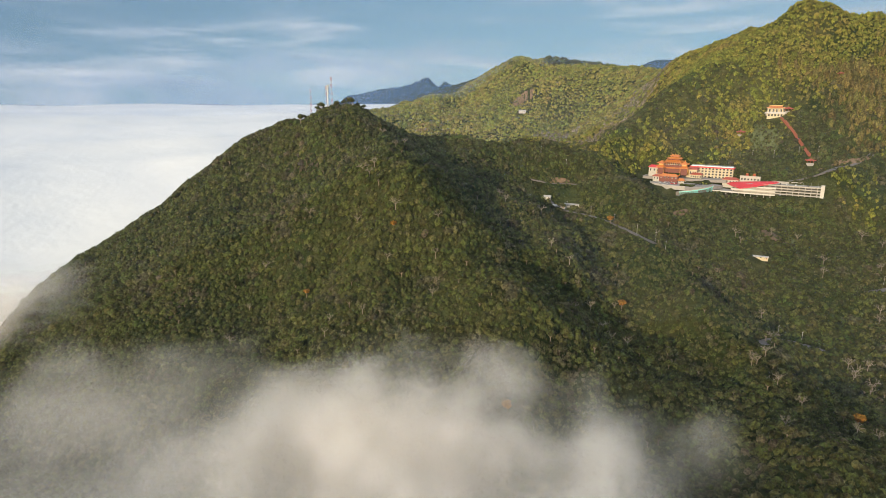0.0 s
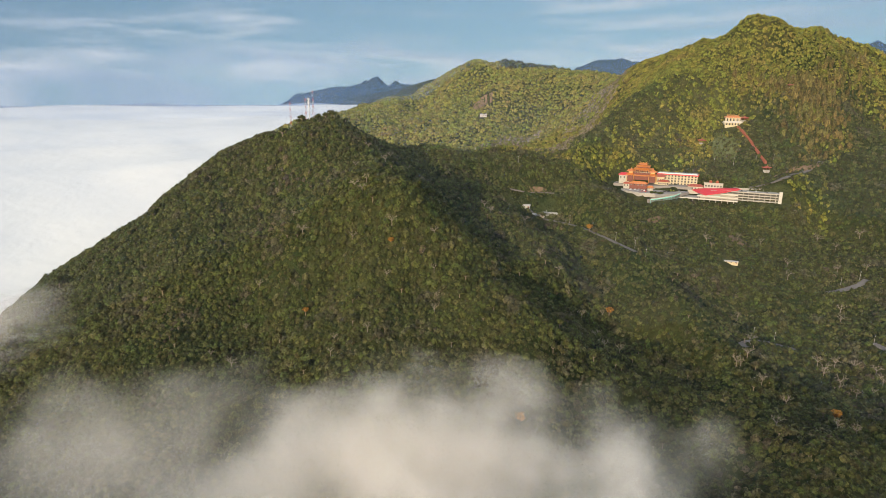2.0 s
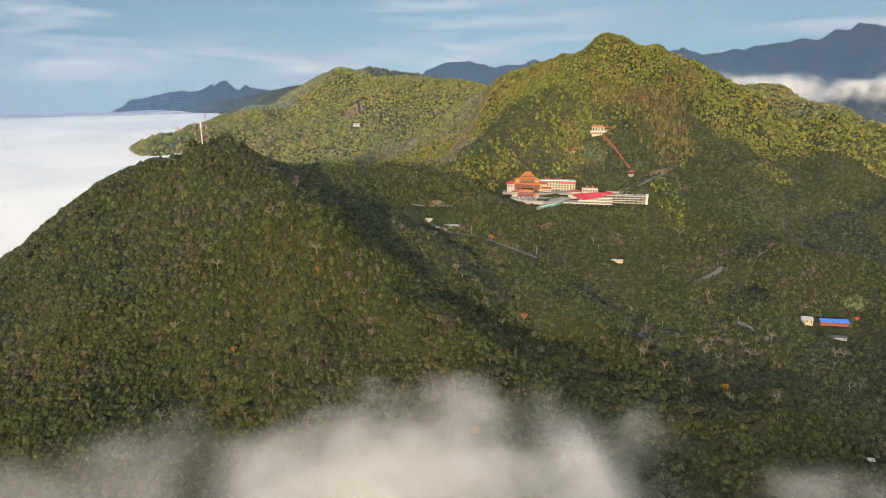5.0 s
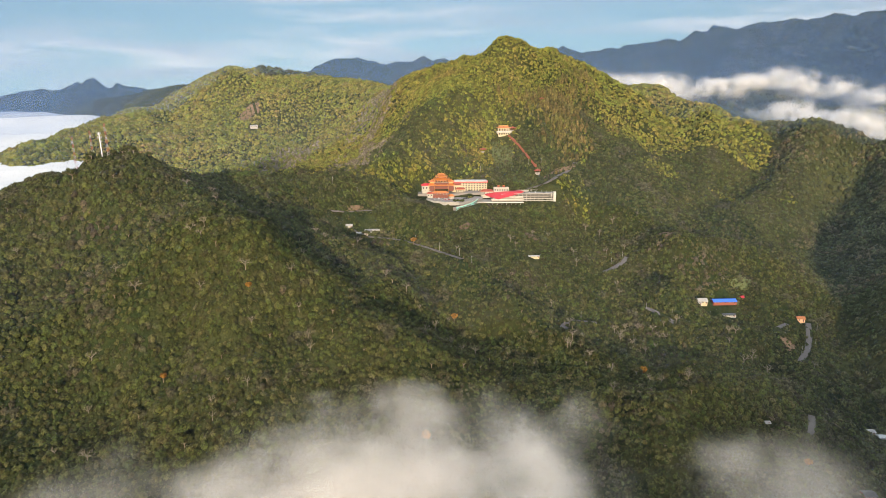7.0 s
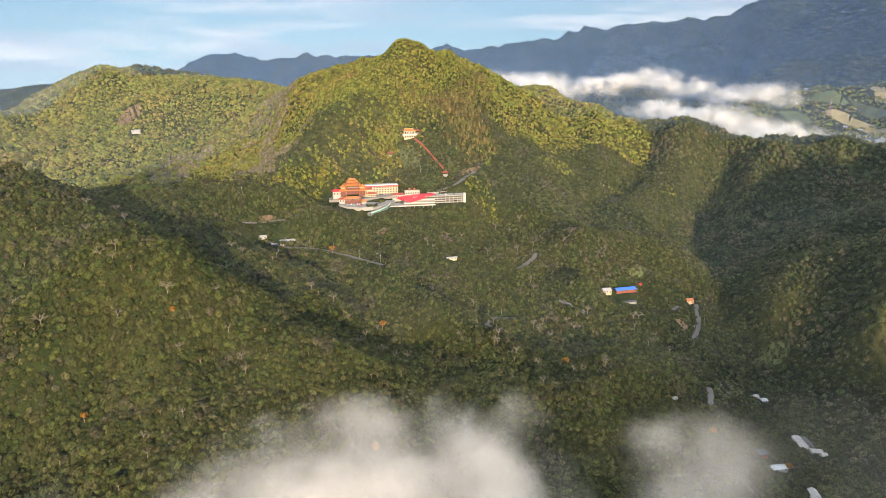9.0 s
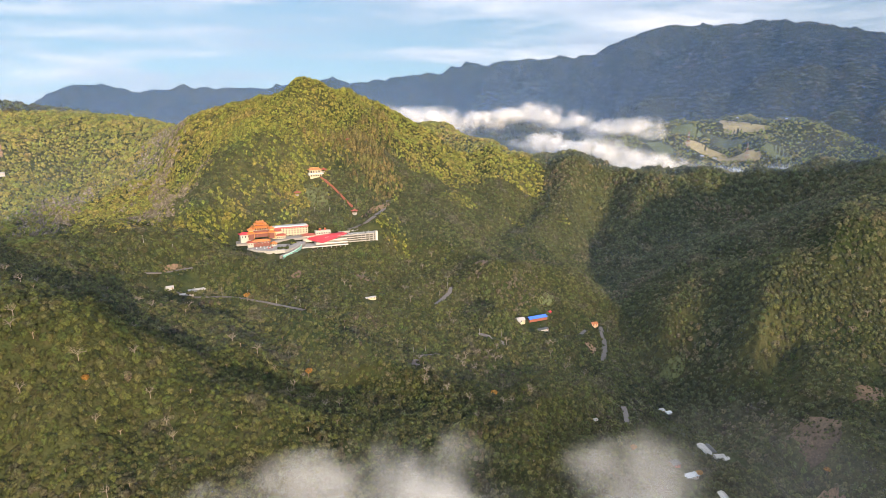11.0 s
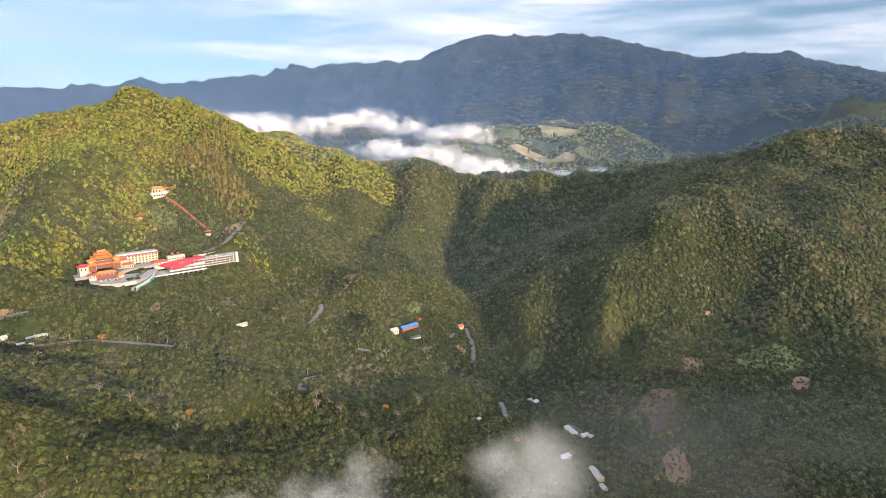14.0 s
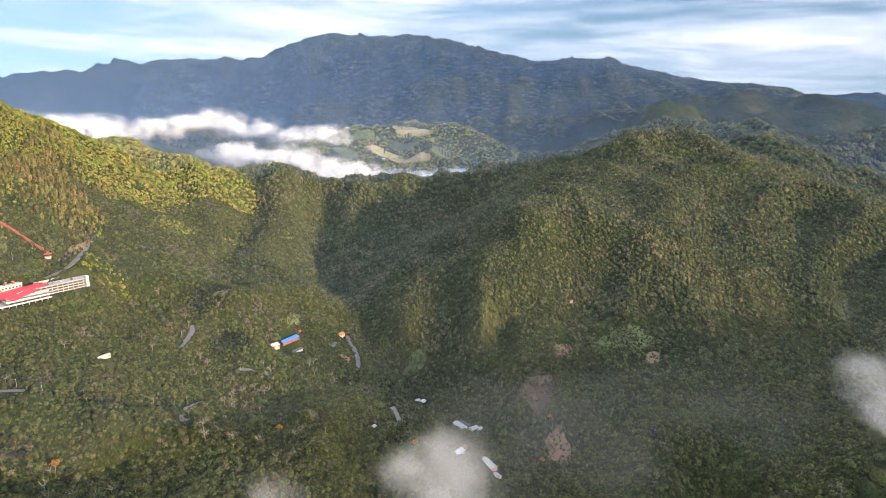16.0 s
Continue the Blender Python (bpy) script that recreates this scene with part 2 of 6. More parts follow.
# the lie of the land: crests and stream lines, each a run of (x, y, z), and the swells of the slopes between them
LAND = {
    "near hill, west flank to saddle": [(-700, 520, -330), (-520, 560, -255), (-387, 571, -178), (-326, 602, -143), (-262, 630, -82), (-209, 650, -42), (-171, 660, -22), (-130, 652, -12), (-95, 645, -10), (-72, 648, -25), (-25, 668, -46),
                                        (12, 662, -60), (60, 662, -66), (114, 670, -66), (187, 672, -70)],
    "near hill, south-east spur": [(-92, 625, -16), (-58, 613, -37), (-47, 566, -45), (-41, 526, -49), (-18, 503, -62), (7, 488, -91), (34, 480, -109), (52, 455, -134), (78, 436, -150), (128, 415, -177), (185, 405, -183),
                                   (200, 344, -184), (219, 270, -184), (225, 190, -217), (210, 90, -261)],
    "near hill, south face": [(-119, 561, -77), (-112, 528, -92), (-65, 445, -136), (-30, 350, -184), (10, 250, -226), (40, 120, -271)],
    "near hill, south-west face": [(-155, 544, -109), (-190, 516, -133), (-263, 507, -160), (-310, 430, -207), (-330, 300, -261)],
    "near hill, west hollow": [(-254, 567, -105), (-217, 600, -73), (-187, 634, -47)],
    "hollow behind the spur": [(-28, 606, -58), (-6, 572, -75), (18, 542, -103), (50, 518, -124), (95, 505, -128), (118, 503, -137)],
    "under the spur": [(-64, 518, -63), (-84, 502, -102), (-27, 479, -89), (8, 462, -116)],
    "rim of the hollow": [(4, 646, -61), (38, 607, -82), (70, 580, -97)],
    "gully under the road": [(110, 600, -117), (140, 550, -139), (146, 510, -156), (152, 468, -175), (170, 432, -189)],
    "road bench": [(112, 645, -106), (140, 628, -113), (171, 598, -121), (182, 555, -132), (180, 512, -130), (188, 469, -151), (215, 510, -134)],
    "temple bench": [(215, 708, -86), (281, 690, -86), (350, 645, -90), (420, 640, -82)],
    "foot of the terrace": [(226, 672, -101), (230, 646, -103), (247, 624, -106), (272, 622, -107), (294, 626, -106), (314, 617, -107), (343, 608, -106), (380, 586, -107)],
    "slope under the bench": [(230, 580, -113), (293, 520, -140), (387, 515, -140), (440, 510, -138), (258, 458, -168), (290, 422, -189), (312, 382, -200)],
    "valley road slope": [(393, 470, -161), (455, 380, -190), (545, 400, -158), (546, 345, -204), (487, 266, -233), (319, 308, -198), (328, 252, -222)],
    "stream": [(790, 400, -121), (700, 372, -157), (625, 360, -186), (566, 314, -211), (520, 262, -225), (492, 208, -247), (440, 140, -264), (392, 84, -262), (352, 20, -280), (300, -40, -255), (210, -120, -307),
               (100, -300, -329)],
    "hamlet": [(439, 220, -256), (408, 176, -260), (384, 150, -254), (340, 130, -261), (366, 168, -261)],
    "main peak, west shoulder": [(411, 1158, 34), (365, 1030, 42), (384, 960, 64), (414, 919, 84), (437, 890, 95), (452, 872, 93), (463, 850, 117), (472, 836, 124)],
    "main peak, south-west spur": [(455, 830, 100), (390, 806, 61), (315, 783, 21), (261, 768, -16), (215, 735, -50), (190, 705, -70)],
    "main peak, east ridge": [(499, 815, 111), (527, 792, 82), (575, 780, 73), (640, 780, 54), (720, 800, 52), (772, 800, 50), (785, 757, 30), (801, 699, 12), (830, 632, -6), (866, 560, -5), (878, 522, -9),
                              (905, 447, -32), (921, 371, -58), (941, 315, -24), (955, 258, -42), (975, 150, -21), (993, 58, -8), (1002, -55, 10), (1000, -119, 45), (998, -205, 68), (963, -260, 54), (905, -305, 17),
                              (847, -342, 3), (791, -390, -4), (690, -447, -34), (540, -520, -90)],
    "main face": [(397, 735, -12), (477, 670, -17), (400, 660, -68), (491, 622, -54), (440, 760, 35)],
    "face ribs": [(745, 700, -21), (690, 640, -62), (640, 570, -98), (585, 480, -127), (545, 412, -149)],
    "face ribs east": [(745, 470, -106), (690, 450, -130)],
    "right hill, front rib": [(722, 30, -20), (633, 91, -49), (575, 120, -102), (516, 140, -152)],
    "inner gully": [(960, 120, -52), (890, 180, -107), (830, 250, -129)],
    "right hill, front spur": [(990, -200, 67), (900, -180, 33), (784, -163, 1), (749, -100, -13), (739, -19, -18), (722, 55, -26), (703, 111, -44), (683, 190, -91), (650, 258, -119), (600, 310, -180)],
    "right hill, face": [(600, 31, -101), (540, 80, -151), (496, 92, -185), (430, 85, -222), (384, 109, -229)],
    "right hill, lower spur": [(756, -222, 3), (620, -170, -93), (515, -120, -162), (476, -142, -197), (447, -195, -197), (415, -218, -201), (350, -232, -200), (280, -236, -203), (180, -260, -245)],
    "right hill, bowl": [(368, -61, -215), (309, -26, -249), (437, -20, -215), (523, -199, -175), (560, -275, -150), (500, -330, -216), (415, -345, -240), (330, -335, -252), (250, -345, -268)],
    "left mountain, crest": [(-477, 2969, -9), (-415, 2977, 3), (-314, 2686, -6), (-234, 2541, 23), (-166, 2445, 2), (-50, 2196, 9), (26, 1944, 30), (63, 1741, 38), (115, 1635, 48), (146, 1530, 74), (173, 1458, 88),
                             (213, 1437, 70), (292, 1368, 61), (367, 1271, 51), (411, 1158, 40)],
    "left mountain, face": [(35, 1438, -32), (102, 1414, 14), (160, 1239, -31), (260, 1244, -21), (339, 1172, -5), (254, 1141, -59), (310, 1000, -29)],
    "left mountain, west bank": [(-267, 1234, -62), (-215, 1190, -52), (-150, 1260, -45), (-80, 1397, -28), (-20, 1500, 0)],
    "back valley": [(230, 880, -72), (160, 940, -98), (105, 1000, -110), (40, 1150, -114), (-120, 1050, -141), (-350, 1000, -218)],
    "right hill, first rib": [(695, 44, -17), (616, 61, -59), (583, 72, -110), (536, 85, -153)],
    "right hill, second rib": [(761, -76, -8), (650, -45, -46), (615, -34, -98), (571, -18, -144)],
    "right hill, third rib": [(756, -151, 0), (685, -144, -25), (629, -143, -73), (586, -145, -112), (526, -143, -156)],
    "ridge face, first rib": [(828, 621, -10), (762, 610, -39), (686, 596, -69)],
    "ridge face, second rib": [(857, 519, -12), (811, 516, -44), (730, 509, -90), (659, 507, -112)],
    "ridge face, third rib": [(897, 442, -35), (858, 418, -60), (801, 384, -91), (771, 362, -125)],
    "ridge face, fourth rib": [(938, 311, -31), (897, 322, -64), (838, 325, -97)],
    "ridge face, first gully": [(837, 575, -32), (767, 562, -80), (688, 546, -114), (590, 522, -126)],
    "ridge face, second gully": [(877, 477, -46), (824, 461, -98), (765, 440, -148), (672, 404, -172)],
    "ridge face, third gully": [(859, 364, -55), (820, 357, -116), (735, 355, -159)],
    "right hill, north gully": [(685, 170, -89), (660, 194, -117), (661, 248, -127)],
}
SLOPES = {
    "near hill, lower south slopes": [(-64, 497, -91), (-85, 474, -139), (-115, 498, -111), (-81, 527, -72), (-167, 494, -153), (-245, 511, -154), (-319, 524, -165)],
    "valley floor, knolls": [(203, 296, -181), (164, 289, -213), (167, 223, -216), (250, 255, -218), (301, 310, -197), (339, 349, -202), (359, 259, -211), (422, 299, -237), (431, 331, -203), (186, 376, -188)],
    "spur, flanks and hollows": [(120, 463, -158), (69, 469, -142), (52, 488, -120), (78, 515, -129), (32, 520, -112), (-1, 530, -82), (-37, 495, -60), (-52, 470, -102), (-36, 452, -135), (-8, 440, -144), (19, 444, -127), (63, 415, -130)],
    "saddle, knolls and hollows": [(22, 588, -72), (55, 607, -97), (90, 582, -104), (96, 542, -119), (124, 557, -120), (20, 633, -62), (-26, 634, -52), (-21, 714, -46)],
    "slope below the hill road": [(200, 452, -138), (222, 458, -163), (246, 446, -171), (218, 415, -167), (270, 387, -193), (135, 445, -186), (136, 481, -164), (153, 539, -149), (185, 617, -88), (146, 663, -84), (189, 756, -58), (235, 756, -35), (279, 737, -38)],
    "near hill, upper slopes": [(-99, 598, -29), (-147, 579, -86), (-172, 617, -42), (-155, 663, -30), (-60, 699, -42), (-188, 549, -116), (-241, 552, -111), (-262, 590, -101)],
    "slope below the temple": [(359, 766, 11), (412, 613, -62), (418, 584, -126), (423, 513, -143), (447, 452, -123), (393, 406, -156), (421, 385, -195), (341, 425, -177), (374, 465, -169), (346, 530, -146)],
    "inner bowl": [(507, 277, -223), (537, 258, -190), (580, 285, -171), (611, 268, -156), (582, 343, -194), (578, 368, -185), (607, 407, -154), (504, 429, -132), (496, 368, -175), (465, 363, -205), (853, 254, -115)],
    "left mountain and peak, slopes": [(277, 868, -35), (321, 876, 11), (257, 921, -67), (317, 1041, -44), (258, 1201, -42), (245, 1248, -1), (484, 937, 77), (10, 1860, 15)],
    "front spurs of the valley": [(307, 480, -149), (275, -46, -215)],
    "right hill, lower west flank": [(403, 43, -222), (433, 8, -218), (470, 17, -197), (466, -17, -191), (496, -21, -184), (490, -81, -180), (437, -124, -206), (427, -103, -205), (414, -136, -226), (393, -43, -220), (414, -37, -232)],
    "peak, lower face": [(479, 789, 53), (522, 742, 22), (514, 719, 13), (561, 702, -19)],
    "right hill, north flank": [(463, 64, -204), (506, 117, -201), (654, 109, -49), (623, 154, -110), (590, 142, -89), (579, 201, -128), (625, 215, -128), (514, 199, -218), (499, 242, -248), (813, 184, -95), (837, 233, -107), (925, 122, -36)],
    "ridge face, spurs and gullies": [(864, 608, -18), (796, 735, 18), (727, 771, 32), (705, 653, -57), (641, 672, -57), (488, 555, -100), (504, 519, -124), (470, 470, -125)],
    "right hill, upper west flank": [(799, -113, 1), (957, -16, -4), (929, 49, -16)],
}
FAR_LAND = {
    "outer ground": [(-2500, -1500, -420), (-1200, 0, -400), (-1200, 1500, -300), (-1800, 3200, -250), (-2500, 4200, -250), (1200, -2300, -200), (4000, -2300, 60),
                     (400, 2300, -160), (300, 4200, -160), (4000, 4200, 60), (1000, -1500, -220), (-200, 100, -330)],
    "shore of the sea of cloud": [(-900, 3300, -230), (-720, 2960, -190), (-560, 2690, -170), (-460, 2470, -165), (-330, 2200, -150), (-240, 1960, -140), (-170, 1750, -120)],
    # ridge out of view, added against the low sun, low enough to light the valley
    "unseen south-western ridge": [(-1195, -349, -403), (-1091, -409, -233), (-987, -469, -113), (-840, -554, -57), (-623, -679, -45), (-363, -829, -53), (-104, -979, -45), (156, -1129, -51), (416, -1279, -55), (676, -1429, -113), (849, -1529, -253)],
    "under the unseen south-western ridge": [(-800, -185, -300), (-540, -335, -300), (-280, -485, -300), (-20, -635, -300), (240, -785, -300), (499, -935, -300)],
    "basin behind": [(700, 1150, -120), (1050, 900, -190), (1180, 600, -220), (1250, 300, -220), (1300, 60, -200), (1150, -300, -90), (1200, 1400, -120), (900, -650, -190)],
    "terraced hill": [(1592, 813, -42), (1616, 746, 1), (1680, 635, 28), (1732, 497, 34), (1753, 351, 42), (1762, 258, 42), (1715, 181, 2), (1640, 90, -70)],
    "terraced hill foot": [(1450, 720, -90), (1478, 620, -92), (1500, 512, -95), (1500, 343, -100), (1490, 158, -110)],
    "dark hill": [(1640, 1420, -50), (1652, 1358, -5), (1703, 1275, 42), (1745, 1202, 17), (1763, 1053, -11), (1727, 881, -35)],
    "valley beyond": [(1900, 1600, -60), (1950, 1100, -60), (1960, 700, -50), (1950, 300, -45), (1800, -50, -70), (1650, -250, -40)],
    "hills to the south": [(1219, -408, 23), (1197, -462, 28), (1170, -525, 18), (1100, -554, -9), (1029, -580, -52), (954, -609, -67)],
    "hills beyond them": [(1463, 47, -40), (1455, -61, -22), (1442, -149, 6), (1500, -286, 60), (1650, -330, 110)],
    "southern ridge": [(1457, -734, -18), (1424, -796, 22), (1391, -853, 39), (1330, -950, 40)],
    "far range, north": [(1470, 2330, 120), (1689, 2063, 165), (1820, 1930, 152), (2021, 1682, 212), (2242, 1330, 275), (2326, 1150, 280)],
    "far range, summit": [(2378, 1005, 345), (2433, 816, 393), (2468, 672, 373), (2500, 480, 379), (2520, 306, 371), (2525, 203, 317), (2430, 64, 294), (2414, 27, 271), (2343, -209, 285), (2318, -363, 265)],
    "far range, south": [(2246, -461, 212), (2124, -699, 184), (2105, -752, 184), (1936, -894, 146), (1789, -962, 129), (1651, -1002, 76)],
    "far range, ribs": [(2250, 790, 230), (2100, 740, 90), (2150, 350, 160), (2050, 320, 40), (2100, -200, 130), (1900, -180, 40), (2050, 1250, 130), (1980, 1180, 40), (2000, -500, 110)],
    "far dome": [(860, 3170, 20), (888, 3150, 67), (988, 3116, 146), (1098, 3074, 163), (1206, 3028, 157), (1339, 2965, 117), (1471, 2895, 127), (1575, 2835, 144), (1855, 2389, 174), (2016, 2246, 184),
                 (2073, 2117, 165), (2210, 1883, 213)],
    "behind the range": [(2900, 950, 150), (3000, 400, 150), (2950, -100, 90), (2800, -600, 40), (2650, 1500, 60), (2500, 2100, 40), (1500, 3300, 20), (2400, -1300, 0), (3700, 600, 60)],
    "far south": [(3576, -1861, 158), (3511, -1981, 168), (3460, -2069, 158)],
}
CANOPY = 4.6


def along(run, step):
    out = []
    for a, b in zip(run, run[1:]):
        k = max(1, round(math.dist(a[:2], b[:2]) / step))
        out += [tuple(a[i] + (b[i] - a[i]) * j / k for i in range(3)) for j in range(k)]
    return out + [run[-1]]


def lay_of_land():
    """Weights that carry the crest and stream lines over the whole sheet, with straight slopes between them."""
    spots = [p for run in LAND.values() for p in along(run, 34)] + [p for run in SLOPES.values() for p in run]
    spots += [p for name, run in FAR_LAND.items() for p in (run if name in ("outer ground", "basin behind", "valley beyond", "far range, ribs", "behind the range", "under the unseen south-western ridge") else along(run, 90))]
    spots = np.array(spots)
    xy, z = spots[:, :2], spots[:, 2] - CANOPY
    n = len(xy)
    gap = np.hypot(xy[:, None, 0] - xy[None, :, 0], xy[:, None, 1] - xy[None, :, 1])
    a = np.zeros((n + 1, n + 1))
    a[:n, :n] = -np.sqrt(gap ** 2 + 36.0) + 1.0 * np.eye(n)
    a[:n, n] = a[n, :n] = 1
    return xy, np.linalg.solve(a, np.r_[z, 0])


SPOTS, WEIGHTS = lay_of_land()


def smooth_height(x, y):
    x, y = np.asarray(x, float), np.asarray(y, float)
    flat = np.stack([x.ravel(), y.ravel()], 1)
    out = np.empty(len(flat))
    for i in range(0, len(flat), 20000):
        p = flat[i:i + 20000]
        gap2 = (p[:, :1] - SPOTS[:, 0]) ** 2 + (p[:, 1:] - SPOTS[:, 1]) ** 2
        out[i:i + 20000] = -np.sqrt(gap2 + 36.0) @ WEIGHTS[:-1] + WEIGHTS[-1]
    return out.reshape(x.shape)


def off_lines(x, y):
    """Distance to the nearest crest or stream line."""
    x, y = np.asarray(x, float), np.asarray(y, float)
    flat = np.stack([x.ravel(), y.ravel()], 1)
    out = np.empty(len(flat))
    for i in range(0, len(flat), 20000):
        p = flat[i:i + 20000]
        out[i:i + 20000] = ((p[:, :1] - SPOTS[:, 0]) ** 2 + (p[:, 1:] - SPOTS[:, 1]) ** 2).min(1)
    return np.sqrt(out).reshape(x.shape)


def lattice(seed):
    return np.random.default_rng(seed).random((128, 128))


def ripple(x, y, size, table):
    """Smooth value noise over the plan, from 0 to 1."""
    u, v = np.asarray(x, float) / size, np.asarray(y, float) / size
    i, j = np.floor(u).astype(int), np.floor(v).astype(int)
    f, g = u - i, v - j
    f, g = f * f * (3 - 2 * f), g * g * (3 - 2 * g)
    t = lambda a, b: table[a % 128, b % 128]
    return (t(i, j) * (1 - f) + t(i + 1, j) * f) * (1 - g) + (t(i, j + 1) * (1 - f) + t(i + 1, j + 1) * f) * g


TABLES = [lattice(s) for s in range(6)]
FLATS = [  # levelled places: x, y, half-width, half-depth, turn, level, soft edge
    (281, 681, 55, 13, -31.8, -91.6, 5),
    (252.4, 658.8, 27, 20, -31.8, -96.4, 6),
    (275.8, 630, 17, 22, -31.8, -100.8, 6),
    (347, 626, 54, 13, -31.8, -100.4, 7),
]
ROADS = [  # name, plan line, width
    ("hill road", [(98, 646), (111, 643), (123, 624), (140, 614), (165, 597), (181, 572), (190, 545), (193, 520)], 3.6),
    ("upper road", [(96, 652), (108, 652), (127, 654), (150, 650)], 3.6),
    ("valley road", [(404, 486), (392, 481), (375, 479), (354, 475)], 5.5),
    ("valley road", [(350, 408), (354, 397), (357, 385), (357, 372)], 5.5),
    ("valley road", [(292, 420), (284, 425), (266, 426), (248, 418), (238, 411), (246, 403)], 5.5),
    ("lower road", [(528, 332), (514, 323), (499, 314), (477, 304), (452, 298)], 5.0),
    ("lower road", [(494, 337), (482, 338), (470, 336)], 4.5),
    ("lower road", [(370, 240), (358, 233), (343, 226)], 4.5),
    ("garage road", [(372, 640), (400, 622), (425, 628), (460, 640)], 6.0),
]
OPEN = [  # open ground: x, y, half-width, half-depth, turn, kind
    (424, 75, 24, 25, 20, "soil"), (477, 40, 18, 11, -40, "soil"), (495, -38, 44, 17, -84, "grass"), (374, 53, 18, 14, 40, "soil"), (509, 231, 11, 18, 30, "grass"), (472, -72, 12, 7, -70, "soil"),
    (492, 392, 16, 9, -10, "grass"), (410, 198, 12, 34, 20, "grass"), (385, 168, 10, 22, 30, "grass"), (320, 555, 14, 10, -20, "soil"), (335, 560, 9, 8, 0, "grass"),
    (565, -345, 34, 14, -50, "grass"), (372, 702, 17, 24, -26, "grass"), (455, 470, 9, 14, 0, "soil"), (468, 318, 9, 8, 0, "soil"),
    (130, 659, 15, 4, -6, "soil"), (240, 590, 9, 5, 20, "soil"),
    (170, 1300, 26, 16, 30, "soil"), (430, 640, 26, 7, -14, "soil"),
]
TERRACES = [  # the tilled hill far behind
    (1690, 640, 60, 22, 60, "soil"), (1640, 540, 54, 22, 80, "grass"), (1590, 470, 64, 20, 85, "soil"), (1560, 590, 56, 20, 70, "grass"), (1570, 380, 64, 20, 88, "soil"),
    (1640, 430, 60, 18, 85, "grass"), (1700, 400, 70, 24, 88, "soil"), (1600, 280, 60, 22, 95, "grass"),
]


def road_line(run, step):
    """A smooth line along a road, with an even grade."""
    p = np.array([run[0]] + list(run) + [run[-1]], float)
    out = []
    for i in range(1, len(p) - 2):
        k = max(2, round(math.dist(p[i], p[i + 1]) / step))
        for f in np.arange(k) / k:
            out.append(0.5 * (2 * p[i] + (p[i + 1] - p[i - 1]) * f + (2 * p[i - 1] - 5 * p[i] + 4 * p[i + 1] - p[i + 2]) * f * f
                              + (3 * p[i] - p[i - 1] - 3 * p[i + 1] + p[i + 2]) * f ** 3))
    out = np.array(out)
    z = smooth_height(out[:, 0], out[:, 1]) + 3.5
    wide = max(1, round(16 / step))
    z = np.convolve(np.pad(z, wide, mode="edge"), np.ones(2 * wide + 1) / (2 * wide + 1), "valid")
    return [(float(a), float(b), float(c)) for (a, b), c in zip(out, z)]


ROAD_SPOTS = np.array([p for _, run, _ in ROADS for p in road_line(run, 5.0)])


def road_gap(x, y):
    """Distance to the nearest road, and that road's level."""
    far, level = np.full(x.shape, 1e9), np.zeros(x.shape)
    for px, py, pz in ROAD_SPOTS:
        d = np.hypot(x - px, y - py)
        near = d < far
        far, level = np.where(near, d, far), np.where(near, pz, level)
    return far, level


def height(x, y):
    x, y = np.asarray(x, float), np.asarray(y, float)
    h = smooth_height(x, y)
    ribs = np.abs(ripple(x + 0.3 * y, y - 0.2 * x, 95, TABLES[0]) - 0.5) * 2
    small = np.abs(ripple(x, y, 38, TABLES[1]) - 0.5) * 2
    far = np.clip((np.hypot(x - 300, y - 500) - 900) / 700, 0, 1)
    big = np.abs(ripple(x, y, 260, TABLES[2]) - 0.5) * 2
    mid = np.abs(ripple(x + 0.4 * y, y, 120, TABLES[3]) - 0.5) * 2
    gap = off_lines(x, y)
    away, wide = np.clip(gap / 55, 0, 1), np.clip((gap - 40) / 150, 0, 1)
    steep = (20 + 18 * np.clip((x - 420) / 180, 0, 1)) * (0.2 + 0.8 * away)
    tiny = np.abs(ripple(x - 0.5 * y, y, 62, TABLES[5]) - 0.5) * 2
    h = h + steep * (0.42 - ribs) + 8 * (0.42 - small) + far * (0.12 + 0.88 * wide) * (80 * (0.28 - big) + 56 * (0.3 - mid) + 26 * (0.3 - tiny) - 5)
    spurs = 34 * (0.3 - np.abs(ripple(0.5 * x + 0.5 * y, y - 0.45 * x, 150, TABLES[4]) - 0.5) * 2) + 20 * (0.3 - np.abs(ripple(0.6 * x - 0.4 * y, y + 0.5 * x, 75, TABLES[1]) - 0.5) * 2)
    h = h + np.clip((x - 1850) / 250, 0, 1) * np.clip((gap - 20) / 130, 0, 1) * spurs
    for cx, cy, hw, hd, turn, level, soft in FLATS:
        c, s = math.cos(radians(turn)), math.sin(radians(turn))
        u, v = (x - cx) * c + (y - cy) * s, -(x - cx) * s + (y - cy) * c
        off = np.hypot(np.maximum(np.abs(u) - hw, 0), np.maximum(np.abs(v) - hd, 0))
        k = np.clip(1 - off / soft, 0, 1)
        k = k * k * (3 - 2 * k)
        h = h * (1 - k) + level * k
    gap, level = road_gap(x, y)
    k = np.clip(1 - (gap - 8) / 10, 0, 1)
    return h * (1 - k) + level * k


